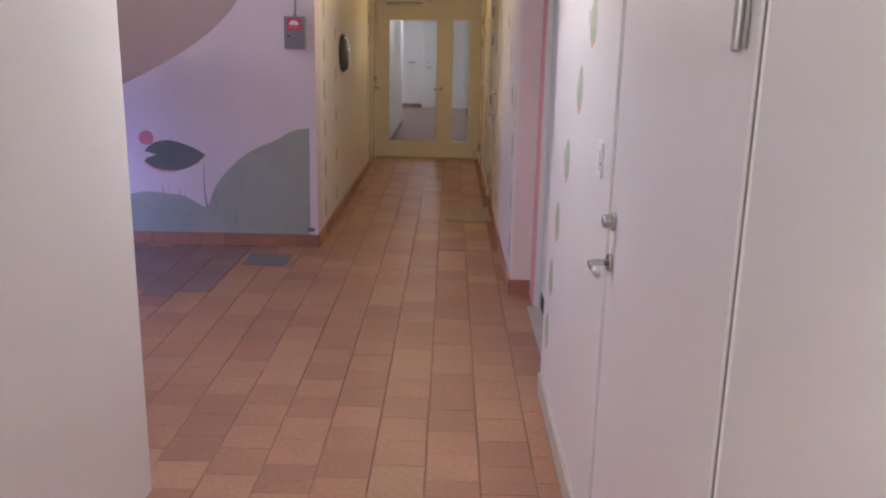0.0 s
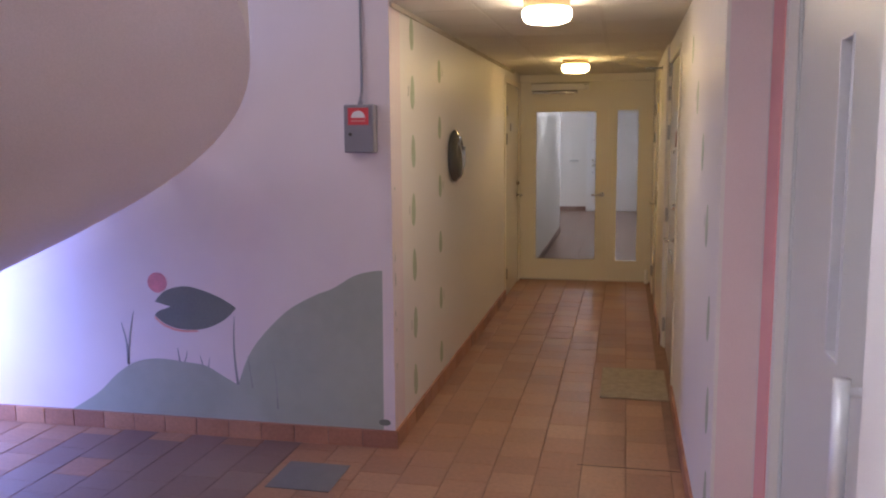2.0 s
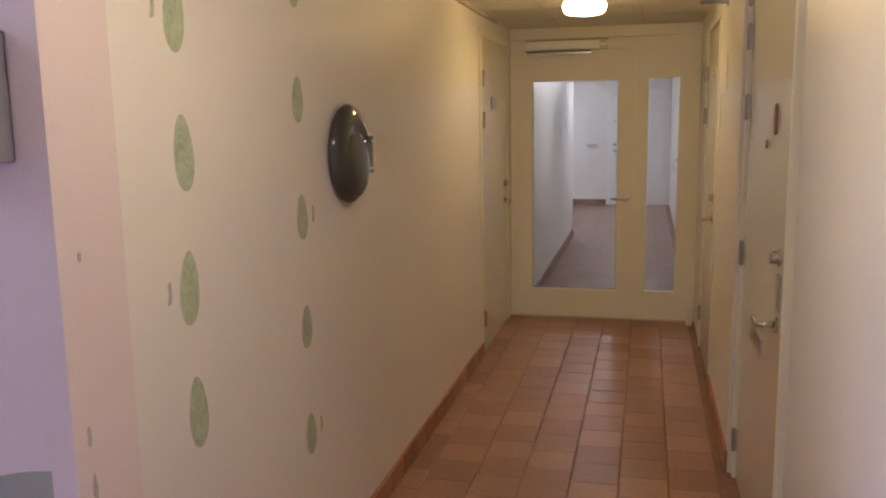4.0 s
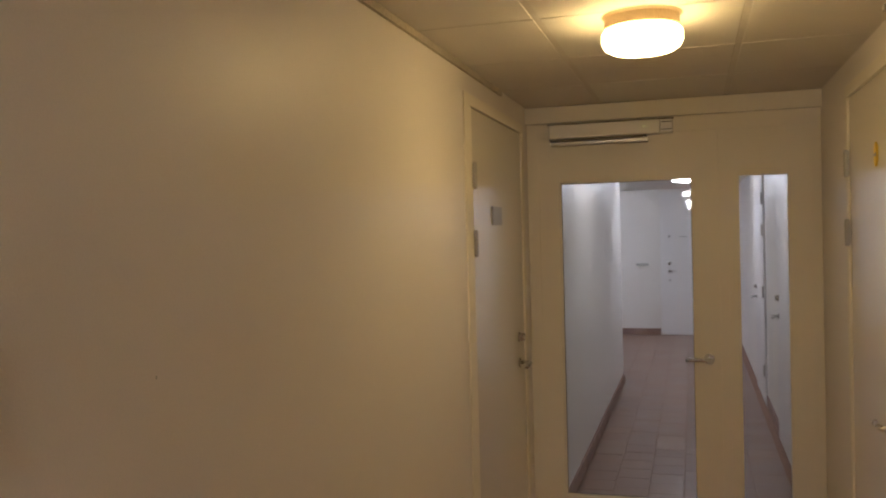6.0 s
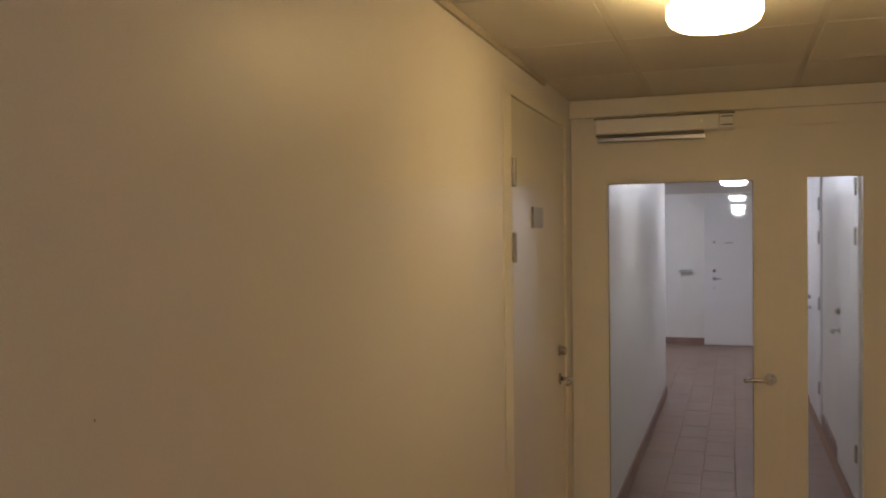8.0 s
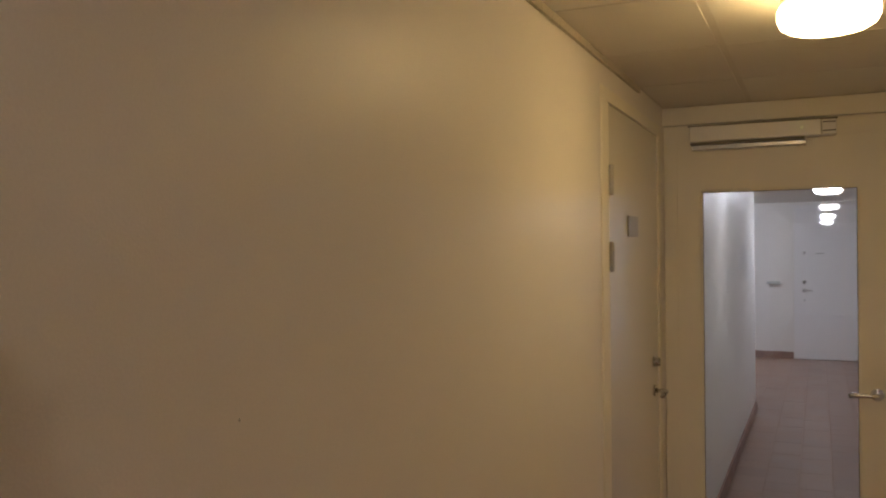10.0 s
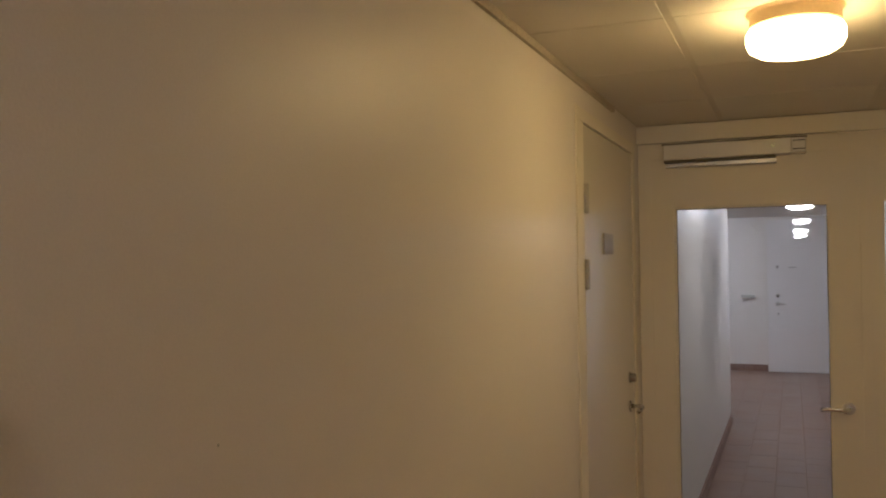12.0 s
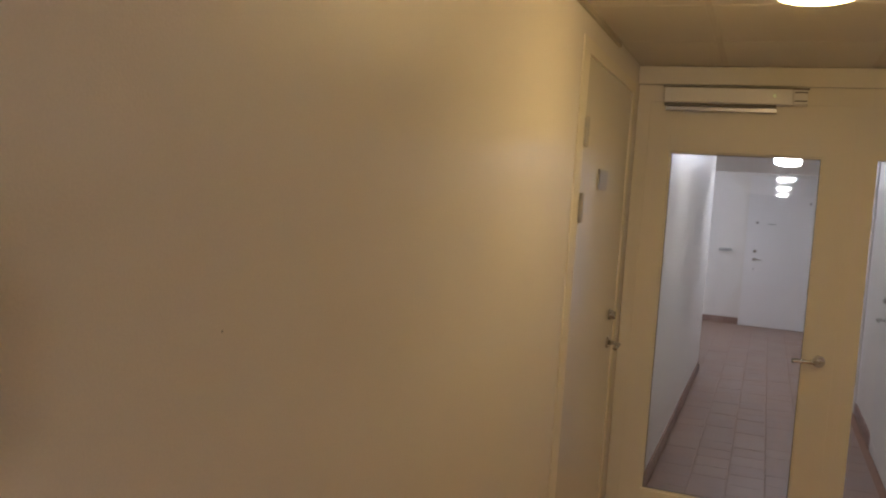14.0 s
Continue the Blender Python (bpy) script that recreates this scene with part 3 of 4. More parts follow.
# the last of these is added out of sight to light the end wall
for x, y, opal in ((0.70, 11.5, OPAL_COOL), (0.74, 14.35, OPAL_FAR), (-0.69, 16.9, OPAL_END_FILL)):
    ceiling_lamp(y, opal, "lit cool white ceiling lamp beyond the glazed door", x, FAR_CEILING)


# ---- spiral stair ----
CX, CY, RO, RI = -1.55, 3.30, 1.385, 0.118
def soffit_z(deg):
    return 2.19 - 0.01145 * deg


stair = empty("spiral_stair", pose(CX, CY, 0), "plastered spiral stair winding round a column", "stair")
bm = bmesh.new()
rings = []
for k in range(0, 211):
    deg = 186 - 2 * k
    a, z = radians(deg), soffit_z(deg)
    if z > 4.6:
        break
    z = max(z, 0.0)
    zt = max(soffit_z(deg) + 0.17, 0.02)
    c, s = math.cos(a), math.sin(a)
    rings.append([bm.verts.new(p) for p in ((RI * c, RI * s, z), (RO * c, RO * s, z), (RO * c, RO * s, zt), (RI * c, RI * s, zt))])
for p, q in zip(rings, rings[1:]):
    for i in range(4):
        j = (i + 1) % 4
        bm.faces.new((p[i], p[j], q[j], q[i]))
bm.faces.new(list(reversed(rings[0])))
bm.faces.new(rings[-1])
soff = part("soffit", bm, SOFFIT, stair, "smooth plaster underside", smooth=True)
soff.data.set_sharp_from_angle(angle=radians(40))
for k in range(24):
    d0 = 186 - 15 * k
    z = soffit_z(d0 - 15) + 0.19
    if z > 4.4 or z < 0.1:
        continue
    bm = bmesh.new()
    low, top = [], []
    for deg, r in ((d0, RI), (d0, RO - 0.02), (d0 - 5, RO - 0.02), (d0 - 10, RO - 0.02), (d0 - 15, RO - 0.02), (d0 - 15, RI)):
        a = radians(deg)
        low.append(bm.verts.new((r * math.cos(a), r * math.sin(a), z - 0.16)))
        top.append(bm.verts.new((r * math.cos(a), r * math.sin(a), z)))
    bm.faces.new(low), bm.faces.new(list(reversed(top)))
    for i in range(6):
        j = (i + 1) % 6
        bm.faces.new((low[j], low[i], top[i], top[j]))
    part("tread", bm, STEP, stair)
bm = bmesh.new()
disc(bm, (0, 0, 0), (0, 0, 1), [(0.0, 0.119), (0.02, 0.124), (0.04, 0.122), (4.98, 0.122)], 48)
part("column", bm, OFFWHITE, stair, "round white painted column", smooth=True).data.set_sharp_from_angle(angle=radians(40))

# ---- mural on the stairwell wall ----
def on_mural(u, v, w):
    return (u, Y_MURAL - w, v)


def smooth_run(points, steps=8):
    """A soft line through a few points."""
    out = []
    for i in range(len(points) - 1):
        p0, p1, p2, p3 = points[max(i - 1, 0)], points[i], points[i + 1], points[min(i + 2, len(points) - 1)]
        for k in range(steps):
            t = k / steps
            out.append(tuple(0.5 * (2 * b + (c - a) * t + (2 * a - 5 * b + 4 * c - d) * t * t + (3 * b - a - 3 * c + d) * t ** 3) for a, b, c, d in zip(p0, p1, p2, p3)))
    return out + [points[-1]]


mural = empty("mural", pose(0, 0, 0), "painted mural of grey-green hills and a lily pad", "mural")


def painted(name, outline, mat, label, deep=0.002, parent=mural):
    bm = bmesh.new()
    slab(bm, outline, deep * 0.45, on_mural)
    return part(name, bm, mat, parent, label)


big_hill = smooth_run([(-0.86, 0.295), (-0.80, 0.44), (-0.72, 0.555), (-0.57, 0.70), (-0.42, 0.785), (-0.32, 0.825), (-0.21, 0.89), (-0.13, 0.915), (-0.055, 0.925)])
painted("hill", big_hill + [(-0.062, 0.088), (-0.40, 0.088), (-0.66, 0.090), (-0.82, 0.22)], HILL, "large grey-green painted hill")
low_hill = smooth_run([(-1.88, 0.088), (-1.70, 0.20), (-1.58, 0.31), (-1.46, 0.385), (-1.33, 0.41), (-1.18, 0.40), (-1.05, 0.385), (-0.95, 0.335), (-0.84, 0.275), (-0.70, 0.19), (-0.52, 0.125), (-0.40, 0.088)])
painted("hill", low_hill, HILL, "low grey-green painted hill", 0.003)
pad = smooth_run([(-1.325, 0.725), (-1.26, 0.785), (-1.15, 0.812), (-1.05, 0.795), (-0.94, 0.755), (-0.855, 0.705)])
pad += smooth_run([(-0.855, 0.705), (-0.93, 0.635), (-1.05, 0.585), (-1.18, 0.580), (-1.27, 0.605), (-1.33, 0.650)])[1:]
pad += [(-1.31, 0.672), (-1.26, 0.690), (-1.235, 0.700), (-1.26, 0.706)]
painted("lily_pad", pad, LILY, "dark green painted lily pad")
rim = smooth_run([(-1.33, 0.647), (-1.27, 0.602), (-1.18, 0.577), (-1.08, 0.578)]) + smooth_run([(-1.08, 0.568), (-1.18, 0.564), (-1.27, 0.588), (-1.33, 0.632)])
painted("lily_edge", rim, RED_TIP, "coral edge of the lily pad", 0.0015)
painted("berry", [(-1.305 + 0.057 * math.cos(a * 0.2618), 0.828 + 0.055 * math.sin(a * 0.2618)) for a in range(24)], BALL, "rose-red painted ball", 0.003)


def blade(u0, v0, u1, v1, bend, wide):
    left, right = [], []
    for k in range(9):
        t = k / 8
        u, v = u0 + (u1 - u0) * t + bend * math.sin(math.pi * t), v0 + (v1 - v0) * t
        w = wide * (1 - 0.8 * t)
        left.append((u - w, v)), right.append((u + w, v))
    return left + right[::-1]


for u0, v0, u1, v1, bend, wide in ((-0.862, 0.29, -0.868, 0.66, -0.012, 0.010), (-1.505, 0.37, -1.535, 0.60, 0.012, 0.011), (-1.505, 0.37, -1.455, 0.665, -0.008, 0.009), (-1.195, 0.395, -1.205, 0.475, 0.0, 0.006),
                                  (-1.17, 0.395, -1.15, 0.46, 0.004, 0.004), (-1.06, 0.38, -1.075, 0.44, 0.0, 0.005), (-1.03, 0.37, -1.02, 0.43, 0.0, 0.004), (-0.78, 0.28, -0.80, 0.45, 0.0, 0.005), (-0.64, 0.17, -0.655, 0.43, 0.004, 0.006)):
    painted("reed", blade(u0, v0, u1, v1, bend, wide * 0.72), REED, "thin dark painted reed", 0.004)
painted("shell", [(-0.055 + 0.032 * math.cos(a * 0.5236), 0.135 + 0.017 * math.sin(a * 0.5236)) for a in range(12)], LILY, "small dark painted shell", 0.004)


# ---- stencilled leaves on the walls ----
def leaf_stencil(m, size=1.0, tip=True, mark=0, tall=1.0, broad=1.0):
    """A tall leaf on the plane x = 0, room at +x; y to the side, z up."""
    leaf = empty("leaf_stencil", m, "faded green stencilled leaf with a coral tip" if tip else "faded green leaf stencilled on the wall", "leaf stencil", "leaf stencils on the walls")
    h, w = 0.112 * size * tall, 0.042 * size * broad
    outline = []
    for k in range(20):
        a = 2 * math.pi * k / 20
        outline.append((w * math.sin(a) * (1 - 0.18 * math.cos(a)), h * math.cos(a)))
    bm = bmesh.new()
    slab(bm, outline, 0.0006, lambda u, v, t: (t, u, v))
    part("blade", bm, LEAF, leaf)
    if tip:
        bm = bmesh.new()
        slab(bm, [(-w * 0.40, -h * 0.84), (w * 0.40, -h * 0.84), (w * 0.16, -h * 1.08), (-w * 0.22, -h * 1.06)], 0.0010, lambda u, v, t: (t, u, v))
        part("tip", bm, RED_TIP, leaf, "faded coral leaf tip")
    if mark:
        bm = bmesh.new()
        slab(bm, [(mark * 0.085 + 0.9 * du, dv) for du, dv in ((-0.008, 0.022), (0.006, 0.026), (0.011, 0.0), (0.007, -0.024), (-0.010, -0.028), (-0.004, -0.004))], 0.0006, lambda u, v, t: (t, u, v))
        part("bud", bm, MARK, leaf, "grey stencilled bud")
    return leaf


for k, z in enumerate((2.13, 1.822, 1.508, 1.193, 0.887, 0.563, 0.24)):
    leaf_stencil(pose(0, 5.238 + 0.006 * (k % 3), z, 3 * (-1) ** k), 1.0, False, -1 if k % 2 else 0, 0.80)
for k, z in enumerate((1.98, 1.64, 1.28, 0.93, 0.575, 0.225)):
    leaf_stencil(pose(0, 5.912, z, 2 * (-1) ** k), 0.95, False, 1 if k % 2 == 0 else 0, 0.66)
for k, (y, z) in enumerate(((5.02, 1.985), (4.67, 1.745), (4.352, 1.516), (4.083, 1.248), (3.915, 0.93), (3.85, 0.61), (3.83, 0.30))):
    leaf_stencil(pose(XR, y, z, -10, 0, 180), 1.0, False, -1 if k in (1, 3) else 0, 0.60 + 0.045 * k)
for k, (y, z) in enumerate(((1.10, 1.92), (1.255, 1.66), (1.46, 1.43), (1.68, 1.15), (1.865, 0.87), (1.97, 0.6), (2.02, 0.34))):
    leaf_stencil(pose(XH, y - 0.047, z + 0.015, -9 + k, 0, 180), 1.1, True, -1 if k in (1, 3) else 0, 0.66, 1.3)
for k, (y, z) in enumerate(((7.90, 1.78), (8.24, 1.58))):
    leaf_stencil(pose(XF, y, z, 6, 0, 180), 0.85, False, 1 - k)

# ---- scuffs on the wall's corner ----
for k, (y, z, h) in enumerate(((4.845, 0.98, 0.022), (4.85, 0.87, 0.035), (4.842, 0.70, 0.018), (4.856, 0.61, 0.012), (4.86, 1.33, 0.010), (4.85, 0.42, 0.020))):
    scuff = empty("wall_scuff", pose(0, y, z), "small grey scuff on the wall's corner", "scuff", "scuffs on the corner")
    bm = bmesh.new()
    slab(bm, [(0.006 * math.cos(a * 0.785) * (1 + 0.4 * math.sin(3 * a + k)), h * math.sin(a * 0.785)) for a in range(8)], 0.0012, lambda u, v, w: (w, u, v))
    part("mark", bm, MARK, scuff)

nail = empty("nail_hole", pose(0, 6.843, 1.382), "tiny dark nail hole in the cream wall", "nail hole")
bm = bmesh.new()
slab(bm, [(0.0016 * math.cos(a * 0.785), 0.0022 * math.sin(a * 0.785)) for a in range(8)], 0.0008, lambda u, v, w: (w, u, v))
part("mark", bm, MARK, nail)

# ---- fire alarm box with its cable ----
alarm = empty("alarm_box", pose(-0.142, Y_MURAL, 1.512) @ Matrix.Diagonal((0.98, 1, 0.945, 1)), "grey steel alarm box with a red label", "alarm box")
part("casing", boxes(((-0.078, -0.058, 0), (0.078, -0.001, 0.245)), bevel=0.005), GREYBOX, alarm)
lid = part("lid", boxes(((-0.074, -0.064, 0.004), (0.074, -0.0585, 0.241)), bevel=0.003), GREYBOX, alarm)
part("red_label", boxes(((-0.053, -0.0665, 0.142), (0.053, -0.0645, 0.228))), REDLABEL, lid, "red warning label")
bm = bmesh.new()
slab(bm, [(0.036 * math.cos(a * math.pi / 12), 0.178 + 0.036 * math.sin(a * math.pi / 12)) for a in range(13)], 0.0012, lambda u, v, w: (u, -0.0668 - w, v))
part("half_dome_sign", bm, PALELABEL, lid, "white half-dome symbol")
part("print", boxes(((-0.036, -0.0678, 0.158), (0.036, -0.0668, 0.166))), PALERED, lid, "pale bar of unreadable print")
bm = bmesh.new()
disc(bm, (-0.042, -0.064, 0.095), (0, -1, 0), [(0, 0.009), (0.006, 0.009), (0.007, 0.006)], 14)
part("keyhole", bm, DARK, lid, "small dark keyhole")
bm = bmesh.new()
disc(bm, (0.002, -0.03, 0.245), (0, 0, 1), [(0, 0.013), (0.018, 0.013), (0.022, 0.007), (0.035, 0.006)], 14)
part("gland", bm, GREYBOX, alarm)
bm = bmesh.new()
tube(bm, [(0.002, -0.03, 0.27), (0.003, -0.014, 0.31), (0.003, -0.008, 0.4), (0.004, -0.008, 1.6)], 0.0065, 8)
part("cable", bm, GREYBOX, alarm, "grey cable running up the wall", smooth=True)

# ---- black round wall lamp ----
dome = empty("wall_lamp", pose(0, 6.303, 1.457), "glossy black round wall lamp, unlit, with a side box", "wall lamp")
bm = bmesh.new()
disc(bm, (0, 0, 0), (1, 0, 0), [(0.0, 0.158), (0.004, 0.163), (0.009, 0.1695), (0.016, 0.1735), (0.024, 0.1725), (0.033, 0.166), (0.042, 0.154), (0.049, 0.139), (0.0535, 0.122), (0.0545, 0.112), (0.052, 0.107)], 64)
part("shell", bm, BLACK, dome, "glossy black shell", smooth=True)
bm = bmesh.new()
disc(bm, (0.027, 0.0, -0.019), (0.992, 0.0, 0.11), [(0.0, 0.136), (0.010, 0.134), (0.021, 0.124), (0.031, 0.105), (0.038, 0.076), (0.0415, 0.041), (0.0425, 0.008)], 64)
part("cover", bm, BLACK, dome, "domed black cover", smooth=True)
side = part("side_box", boxes(((0.012, 0.05, -0.056), (0.063, 0.136, 0.040)), bevel=0.006), BLACK, dome, "black connection box")
part("knuckle", boxes(((0.012, 0.085, 0.044), (0.064, 0.137, 0.060)), bevel=0.005), BLACK, side)
part("knuckle", boxes(((0.012, 0.085, -0.075), (0.064, 0.137, -0.059)), bevel=0.005), BLACK, side)
part("clip", boxes(((0.020, 0.09, 0.036), (0.058, 0.132, 0.047))), DARK, side, "dark clip between box and cap")

# ---- lift door in the alcove ----
lift = empty("lift_door", pose(1.645, 3.375, 0, 0, 0, 180), "pale grey enamelled lift door with a narrow pane", "lift door")
part("door_frame", boxes(((0.0, 0.0, 0.0), (0.06, 0.03, 2.098)), ((0.0, 1.093, 0.0), (0.06, 1.123, 2.098)), ((0.0, 0.03, 2.04), (0.06, 1.093, 2.098)), bevel=0.002), LIFTGREY, lift)
lx, wy0, wy1, wz0, wz1 = 0.055, 0.48, 0.59, 1.08, 1.80
part("door_leaf", boxes(((0.012, 0.032, 0.13), (lx, wy0, 2.036)), ((0.012, wy1, 0.13), (lx, 1.091, 2.036)), ((0.012, wy0, 0.13), (lx, wy1, wz0)), ((0.012, wy0, wz1), (lx, wy1, 2.036))), LIFTGREY, lift)
part("kick_plate", boxes(((0.012, 0.032, 0.012), (0.050, 1.091, 0.128)), bevel=0.002), DARK, lift, "dark kick plate")
part("pane", boxes(((0.018, wy0 - 0.004, wz0 - 0.004), (0.024, wy1 + 0.004, wz1 + 0.004))), LIFTGLASS, lift, "narrow grey pane")
part("pane_rim", boxes(((0.024, wy0, wz0), (lx + 0.004, wy0 + 0.006, wz1)), ((0.024, wy1 - 0.006, wz0), (lx + 0.004, wy1, wz1)), ((0.024, wy0 + 0.006, wz0), (lx + 0.004, wy1 - 0.006, wz0 + 0.006)), ((0.024, wy0 + 0.006, wz1 - 0.006), (lx + 0.004, wy1 - 0.006, wz1)), bevel=0.0015), ALU, lift, "bright metal pane rim")
bm = bmesh.new()
tube(bm, [(lx + 0.065, 0.90, 0.80), (lx + 0.065, 0.90, 1.135)], 0.016, 14)
part("pull_bar", bm, ALU, lift, "vertical pale metal pull bar", smooth=True)
for z in (0.825, 1.11):
    bm = bmesh.new()
    tube(bm, [(lx, 0.90, z), (lx + 0.06, 0.90, z)], 0.010, 10)
    part("bracket", bm, ALU, lift)
part("backplate", boxes(((lx, 0.865, 0.79), (lx + 0.006, 0.935, 1.145)), bevel=0.002), LIFTGREY, lift, "pale grey backplate")
thing("lift_sill", boxes(((1.515, 2.26, 0.0), (1.655, 3.37, 0.011)), bevel=0.003), SILL, "worn grey metal sill before the lift", "sill")
# thin panel that makes the wall's end pinker than its side
thing("trim_pink_face", boxes(((XR + 0.012, 3.6572, 0.096), (1.5595, 3.6598, 2.228))), PINK, "pale pink face on the wall end beside the lift", "trim", kind="structure")
thing("trim_stripe", boxes(((1.556, 3.425, 0.0), (1.5605, 3.615, 2.1))), STRIPE, "coral-red painted stripe beside the lift", "trim", kind="structure")

# ---- small things ----
bracket = empty("wall_bracket", pose(XF, 7.98, 2.12, 0, 0, 180), "dull steel bracket jutting from the corridor wall", "bracket")
part("arm", boxes(((0.004, -0.011, -0.008), (0.135, 0.011, 0.008)), bevel=0.003), HINGE_STEEL, bracket)
part("flange", boxes(((0.0, -0.018, -0.022), (0.005, 0.018, 0.022)), bevel=0.0015), HINGE_STEEL, bracket, "small steel wall flange")
switch = empty("light_switch", pose(XH, 0.92, 1.268, 0, 0, 180), "white plastic wall switch with a worn edge", "light switch")
part("plate", boxes(((0.0, -0.037, -0.055), (0.008, 0.037, 0.055)), bevel=0.0035), PALELABEL, switch)
part("rocker", boxes(((0.001, -0.020, -0.031), (0.0115, 0.020, 0.031)), bevel=0.003), PALELABEL, switch)
bm = bmesh.new()
disc(bm, (0.0, 0.030, -0.01), (1, 0, 0), [(0.0, 0.004), (0.0084, 0.004), (0.009, 0.003)], 12)
part("indicator", bm, DARK, switch, "small dark dot")
thing("door_mat", boxes(((1.0, 5.835, 0.0), (1.408, 6.49, 0.012)), bevel=0.005), MAT, "olive brown woven door mat", "door mat")
thing("floor_joint", boxes(((0.925, 4.761, 0.0), (1.408, 4.769, 0.0012))), OPEN_JOINT, "dark open joint across the floor tiles", "floor joint")
hatch = empty("floor_hatch", pose(-0.31, 4.38, 0), "grey painted metal floor hatch among the tiles", "floor hatch")
part("plate", boxes(((-0.155, -0.155, 0.0), (0.155, 0.155, 0.004)), bevel=0.0015), HATCH, hatch)
stop = empty("door_stop", pose(1.37, 9.90, 0), "small white door stop on the floor", "door stop")
bm = bmesh.new()
disc(bm, (0, 0, 0), (0, 0, 1), [(0, 0.022), (0.05, 0.020), (0.14, 0.018), (0.15, 0.012)], 20)
part("post", bm, OFFWHITE, stop)

# ---- skirting tiles ----
SKIRT_PITCH = 0.187


def skirting(name, start, way, length, out, label, mat=SKIRT):
    """A run of small tiles along a wall: start at the floor, way along it, out from it."""
    way, out = Vector(way), Vector(out)
    m = Matrix.Translation(start) @ Matrix((way, out, (0, 0, 1))).transposed().to_4x4()
    run = empty(name, m, label, "baseboard", kind="structure")
    n = max(1, round(length / SKIRT_PITCH))
    pitch = length / n
    bm = boxes(((0.0025, 0.0, 0.0), (pitch - 0.0025, 0.014, 0.095)))
    bmesh.ops.bevel(bm, geom=[e for e in bm.edges if all(v.co.y > 0.01 for v in e.verts)], offset=0.002, segments=1, affect="EDGES")
    me = finish("skirting_tile", bm, mat)
    for k in range(n):
        t = new("skirting_tile", me)
        t.parent = run
        t.matrix_basis = pose(k * pitch, 0, 0)
    part("bedding", boxes(((0.0, 0.0005, 0.0), (length, 0.009, 0.093))), GROUT, run, "dark joint mortar")
    return run


skirting("baseboard_mural", (-2.98, Y_MURAL, 0), (1, 0, 0), 2.994, (0, -1, 0), "terracotta skirting tiles below the mural")
skirting("baseboard_left", (0, 4.80, 0), (0, 1, 0), 4.005, (1, 0, 0), "terracotta skirting tiles along the corridor")
skirting("baseboard_pillar", (XR, 3.66, 0), (1, 0, 0), 0.13, (0, -1, 0), "terracotta skirting tile at the wall end")
skirting("baseboard_right", (XR, 3.647, 0), (0, 1, 0), 2.215, (-1, 0, 0), "terracotta skirting tiles along the corridor")
skirting("baseboard_between", (XF, 7.215, 0), (0, 1, 0), 1.15, (-1, 0, 0), "terracotta skirting tiles between two doors")
skirting("baseboard_hall", (XH, 0.86, 0), (0, 1, 0), 1.25, (-1, 0, 0), "pale painted skirting tiles by the hall door", PALE_SKIRT)
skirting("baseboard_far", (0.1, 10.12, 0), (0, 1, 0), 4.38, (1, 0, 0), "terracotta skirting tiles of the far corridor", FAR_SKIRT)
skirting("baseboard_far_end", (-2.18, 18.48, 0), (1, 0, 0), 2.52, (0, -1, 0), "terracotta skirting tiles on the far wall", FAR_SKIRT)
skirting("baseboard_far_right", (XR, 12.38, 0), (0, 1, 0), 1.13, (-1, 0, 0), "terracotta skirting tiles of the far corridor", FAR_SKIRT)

# ---- floor tiles, the nearest as pieces of their own ----
PITCH, HALF_X, HALF_Y, DEEP = 0.208, 0.1016, 0.1032, 0.0045
tile_rng = random.Random(7)


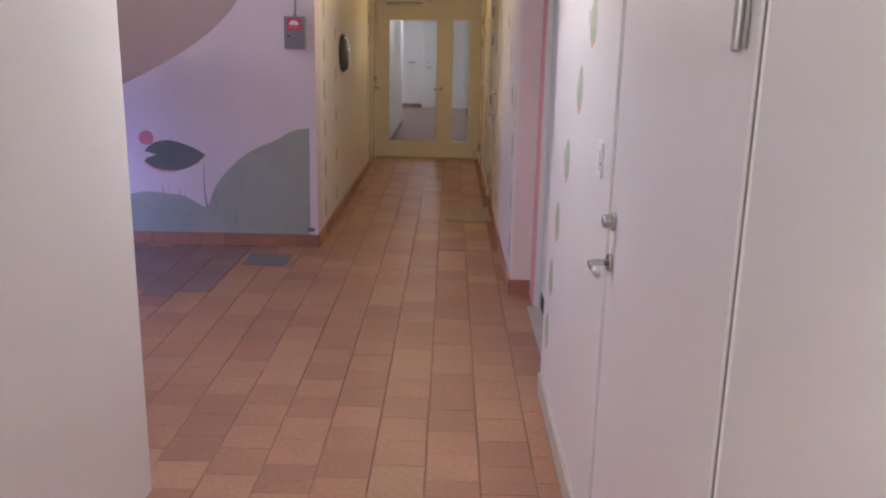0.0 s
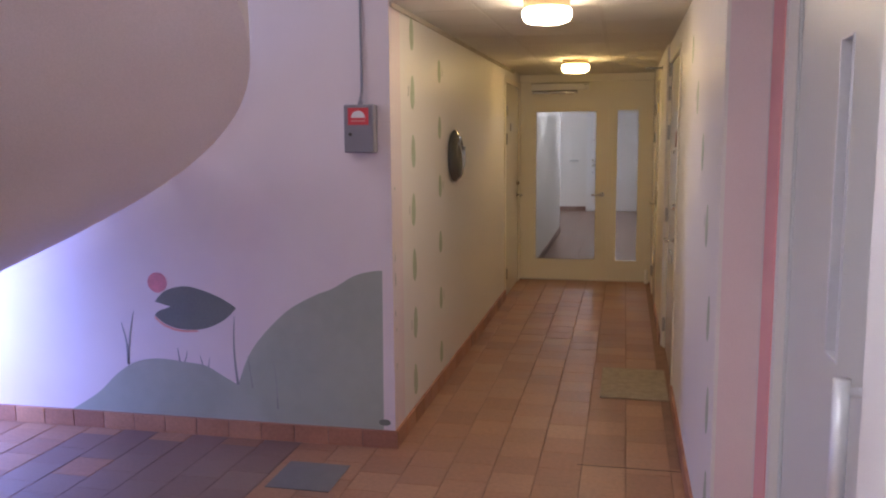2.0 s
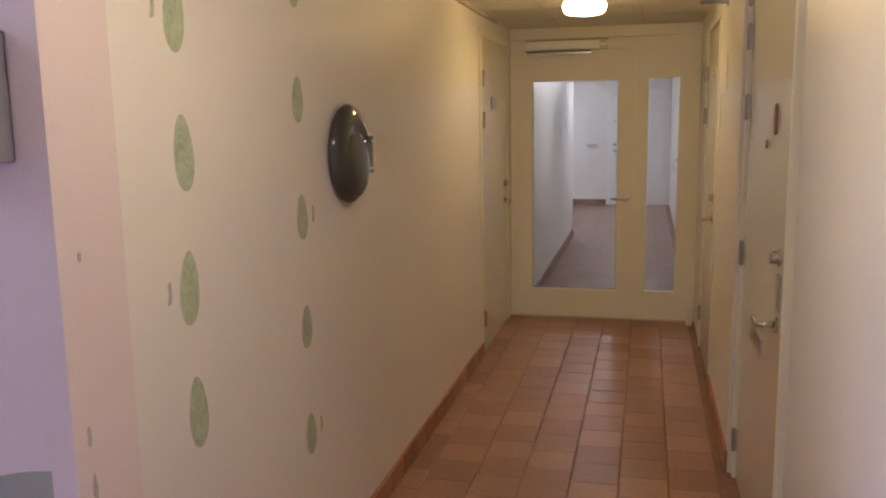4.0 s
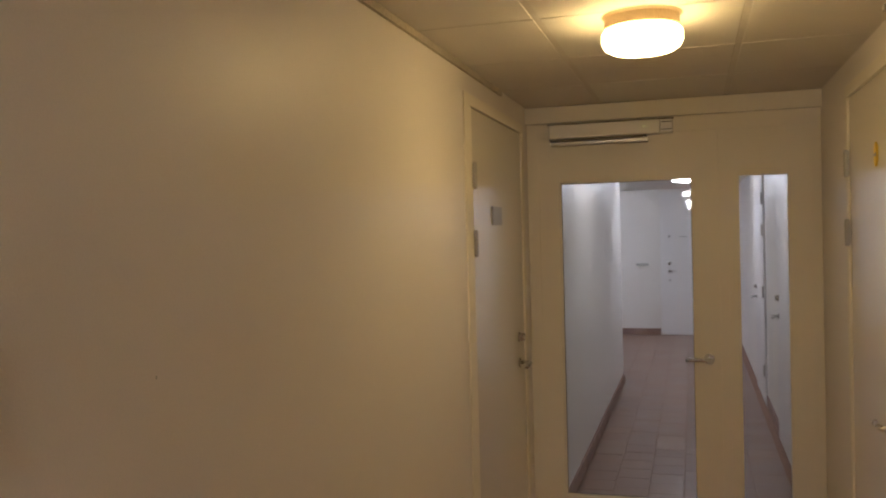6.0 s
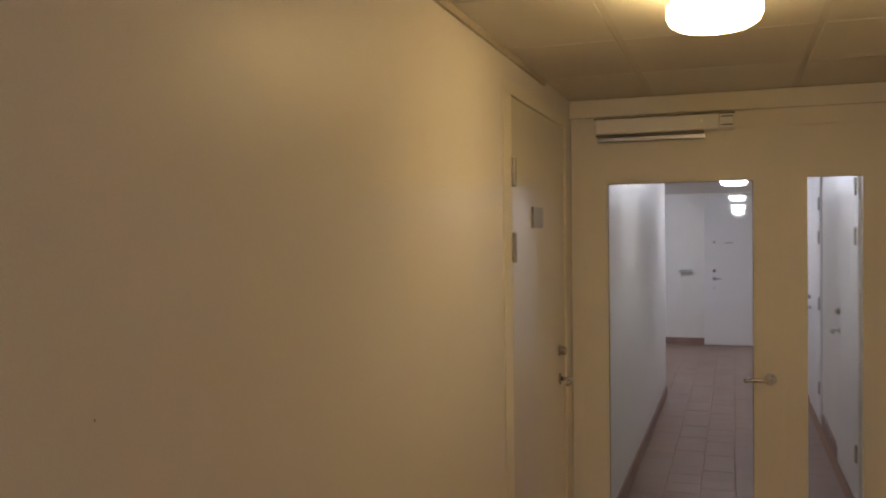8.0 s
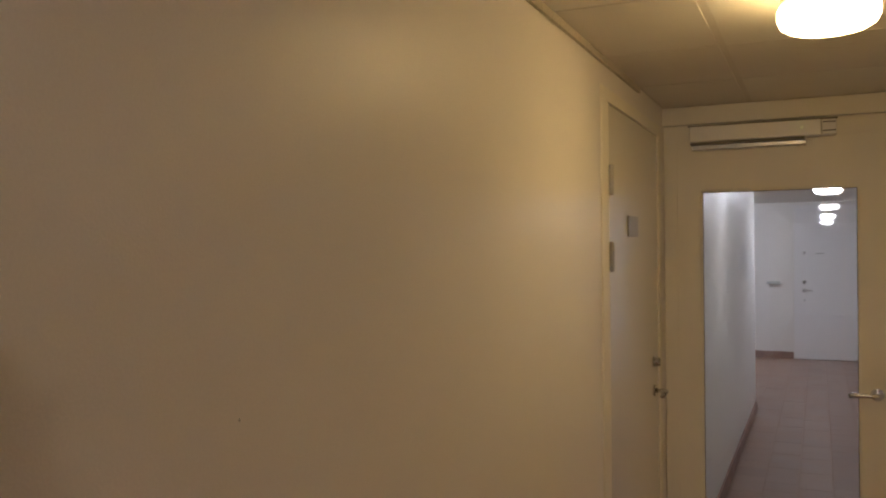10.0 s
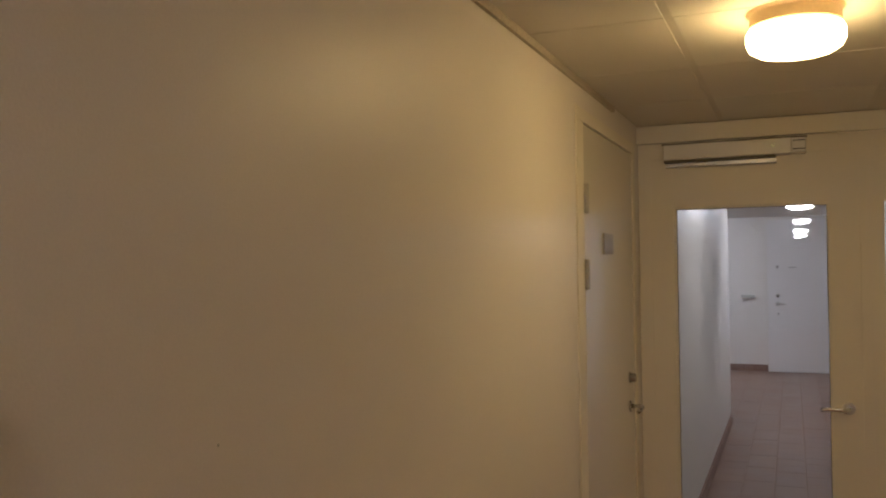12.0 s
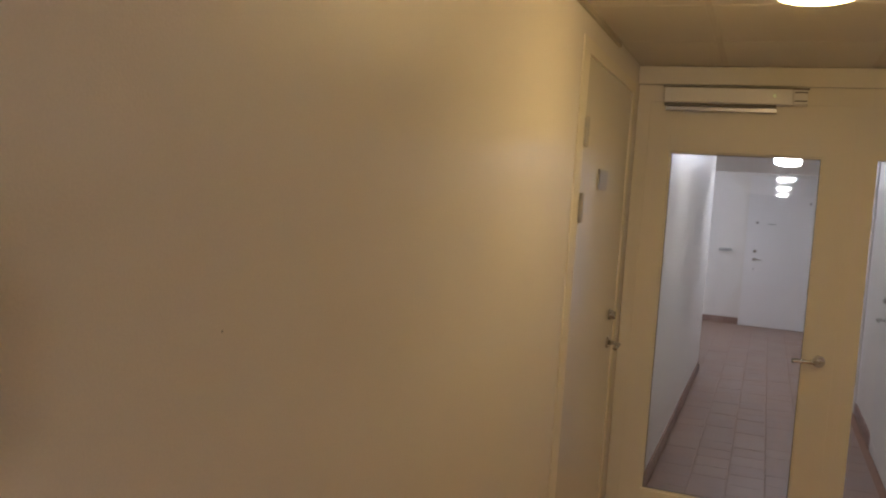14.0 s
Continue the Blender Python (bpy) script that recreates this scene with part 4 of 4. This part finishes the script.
def tile_shape(x, y, z, hx, hy):
    b, e = 0.0032, 0.0012
    return ([(x - hx, y - hy, z - DEEP), (x + hx, y - hy, z - DEEP), (x + hx, y + hy, z - DEEP), (x - hx, y + hy, z - DEEP),
             (x - hx, y - hy, z - b * 0.6), (x + hx, y - hy, z - b * 0.6), (x + hx, y + hy, z - b * 0.6), (x - hx, y + hy, z - b * 0.6),
             (x - hx + b, y - hy + e, z), (x + hx - b, y - hy + e, z), (x + hx - b, y + hy - e, z), (x - hx + b, y + hy - e, z)],
            [(8, 9, 10, 11)] + [(i, (i + 1) % 4, 4 + (i + 1) % 4, 4 + i) for i in range(4)] + [(4 + i, 4 + (i + 1) % 4, 8 + (i + 1) % 4, 8 + i) for i in range(4)])


v, f = tile_shape(0, 0, 0, HALF_X, HALF_Y)
tile_mesh = bpy.data.meshes.new("floor_tile")
tile_mesh.from_pydata(v, [], f)
tile_mesh.materials.append(TILE)
v, f = tile_shape(0, 0, 0, 0.1034, 0.1036)
dark_mesh = bpy.data.meshes.new("dark_shaded_floor_tile")
dark_mesh.from_pydata(v, [], f)
dark_mesh.materials.append(DARK_SHADED_TILE)
rest_v, rest_f, rest_dark = [], [], []
single = 0


def in_plan(x, y):
    if y < 1.1:
        return -0.05 < x < 1.5
    if y < 4.82:
        return X_WEST < x < 1.62
    if y < 14.2:
        return -0.05 < x < 1.46
    return -2.2 < x < 1.46


for row in range(-40, 92):
    for col in range(-16, 9):
        x = -0.093 + PITCH * (col + 0.5)
        y = 1.47 + PITCH * (row + (0.5 if col % 2 else 0.0)) + 0.012 * math.sin(col * 2.3)
        if not in_plan(x, y):
            continue
        z = tile_rng.uniform(-0.0009, 0.0004)
        # patch of darker tiles that also holds some of the stair's shadow
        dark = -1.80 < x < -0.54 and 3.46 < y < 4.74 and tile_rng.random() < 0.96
        if 1.0 < y < 6.6 and x > -1.15 and single < 300 and not (x > 1.3 and y > 3.5):
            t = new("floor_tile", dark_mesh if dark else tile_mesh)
            t.parent = floor
            t.matrix_basis = pose(x, y, z, tile_rng.uniform(-0.15, 0.15), tile_rng.uniform(-0.15, 0.15), tile_rng.uniform(-0.3, 0.3))
            single += 1
        else:
            i = len(rest_v)
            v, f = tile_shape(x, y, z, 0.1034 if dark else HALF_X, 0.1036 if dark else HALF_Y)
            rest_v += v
            # index 2: far tiles, their colour dimmed for the light there
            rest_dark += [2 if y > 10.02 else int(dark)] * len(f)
            rest_f += [tuple(k + i for k in face) for face in f]
me = bpy.data.meshes.new("floor_tiles")
me.from_pydata(rest_v, [], rest_f)
me.materials.append(TILE)
me.materials.append(DARK_SHADED_TILE)
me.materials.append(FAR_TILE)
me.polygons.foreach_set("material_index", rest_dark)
rest = new("floor_tiles", me)
rest.parent = floor
tagged(rest, "worn terracotta floor tiles", kind="stuff")
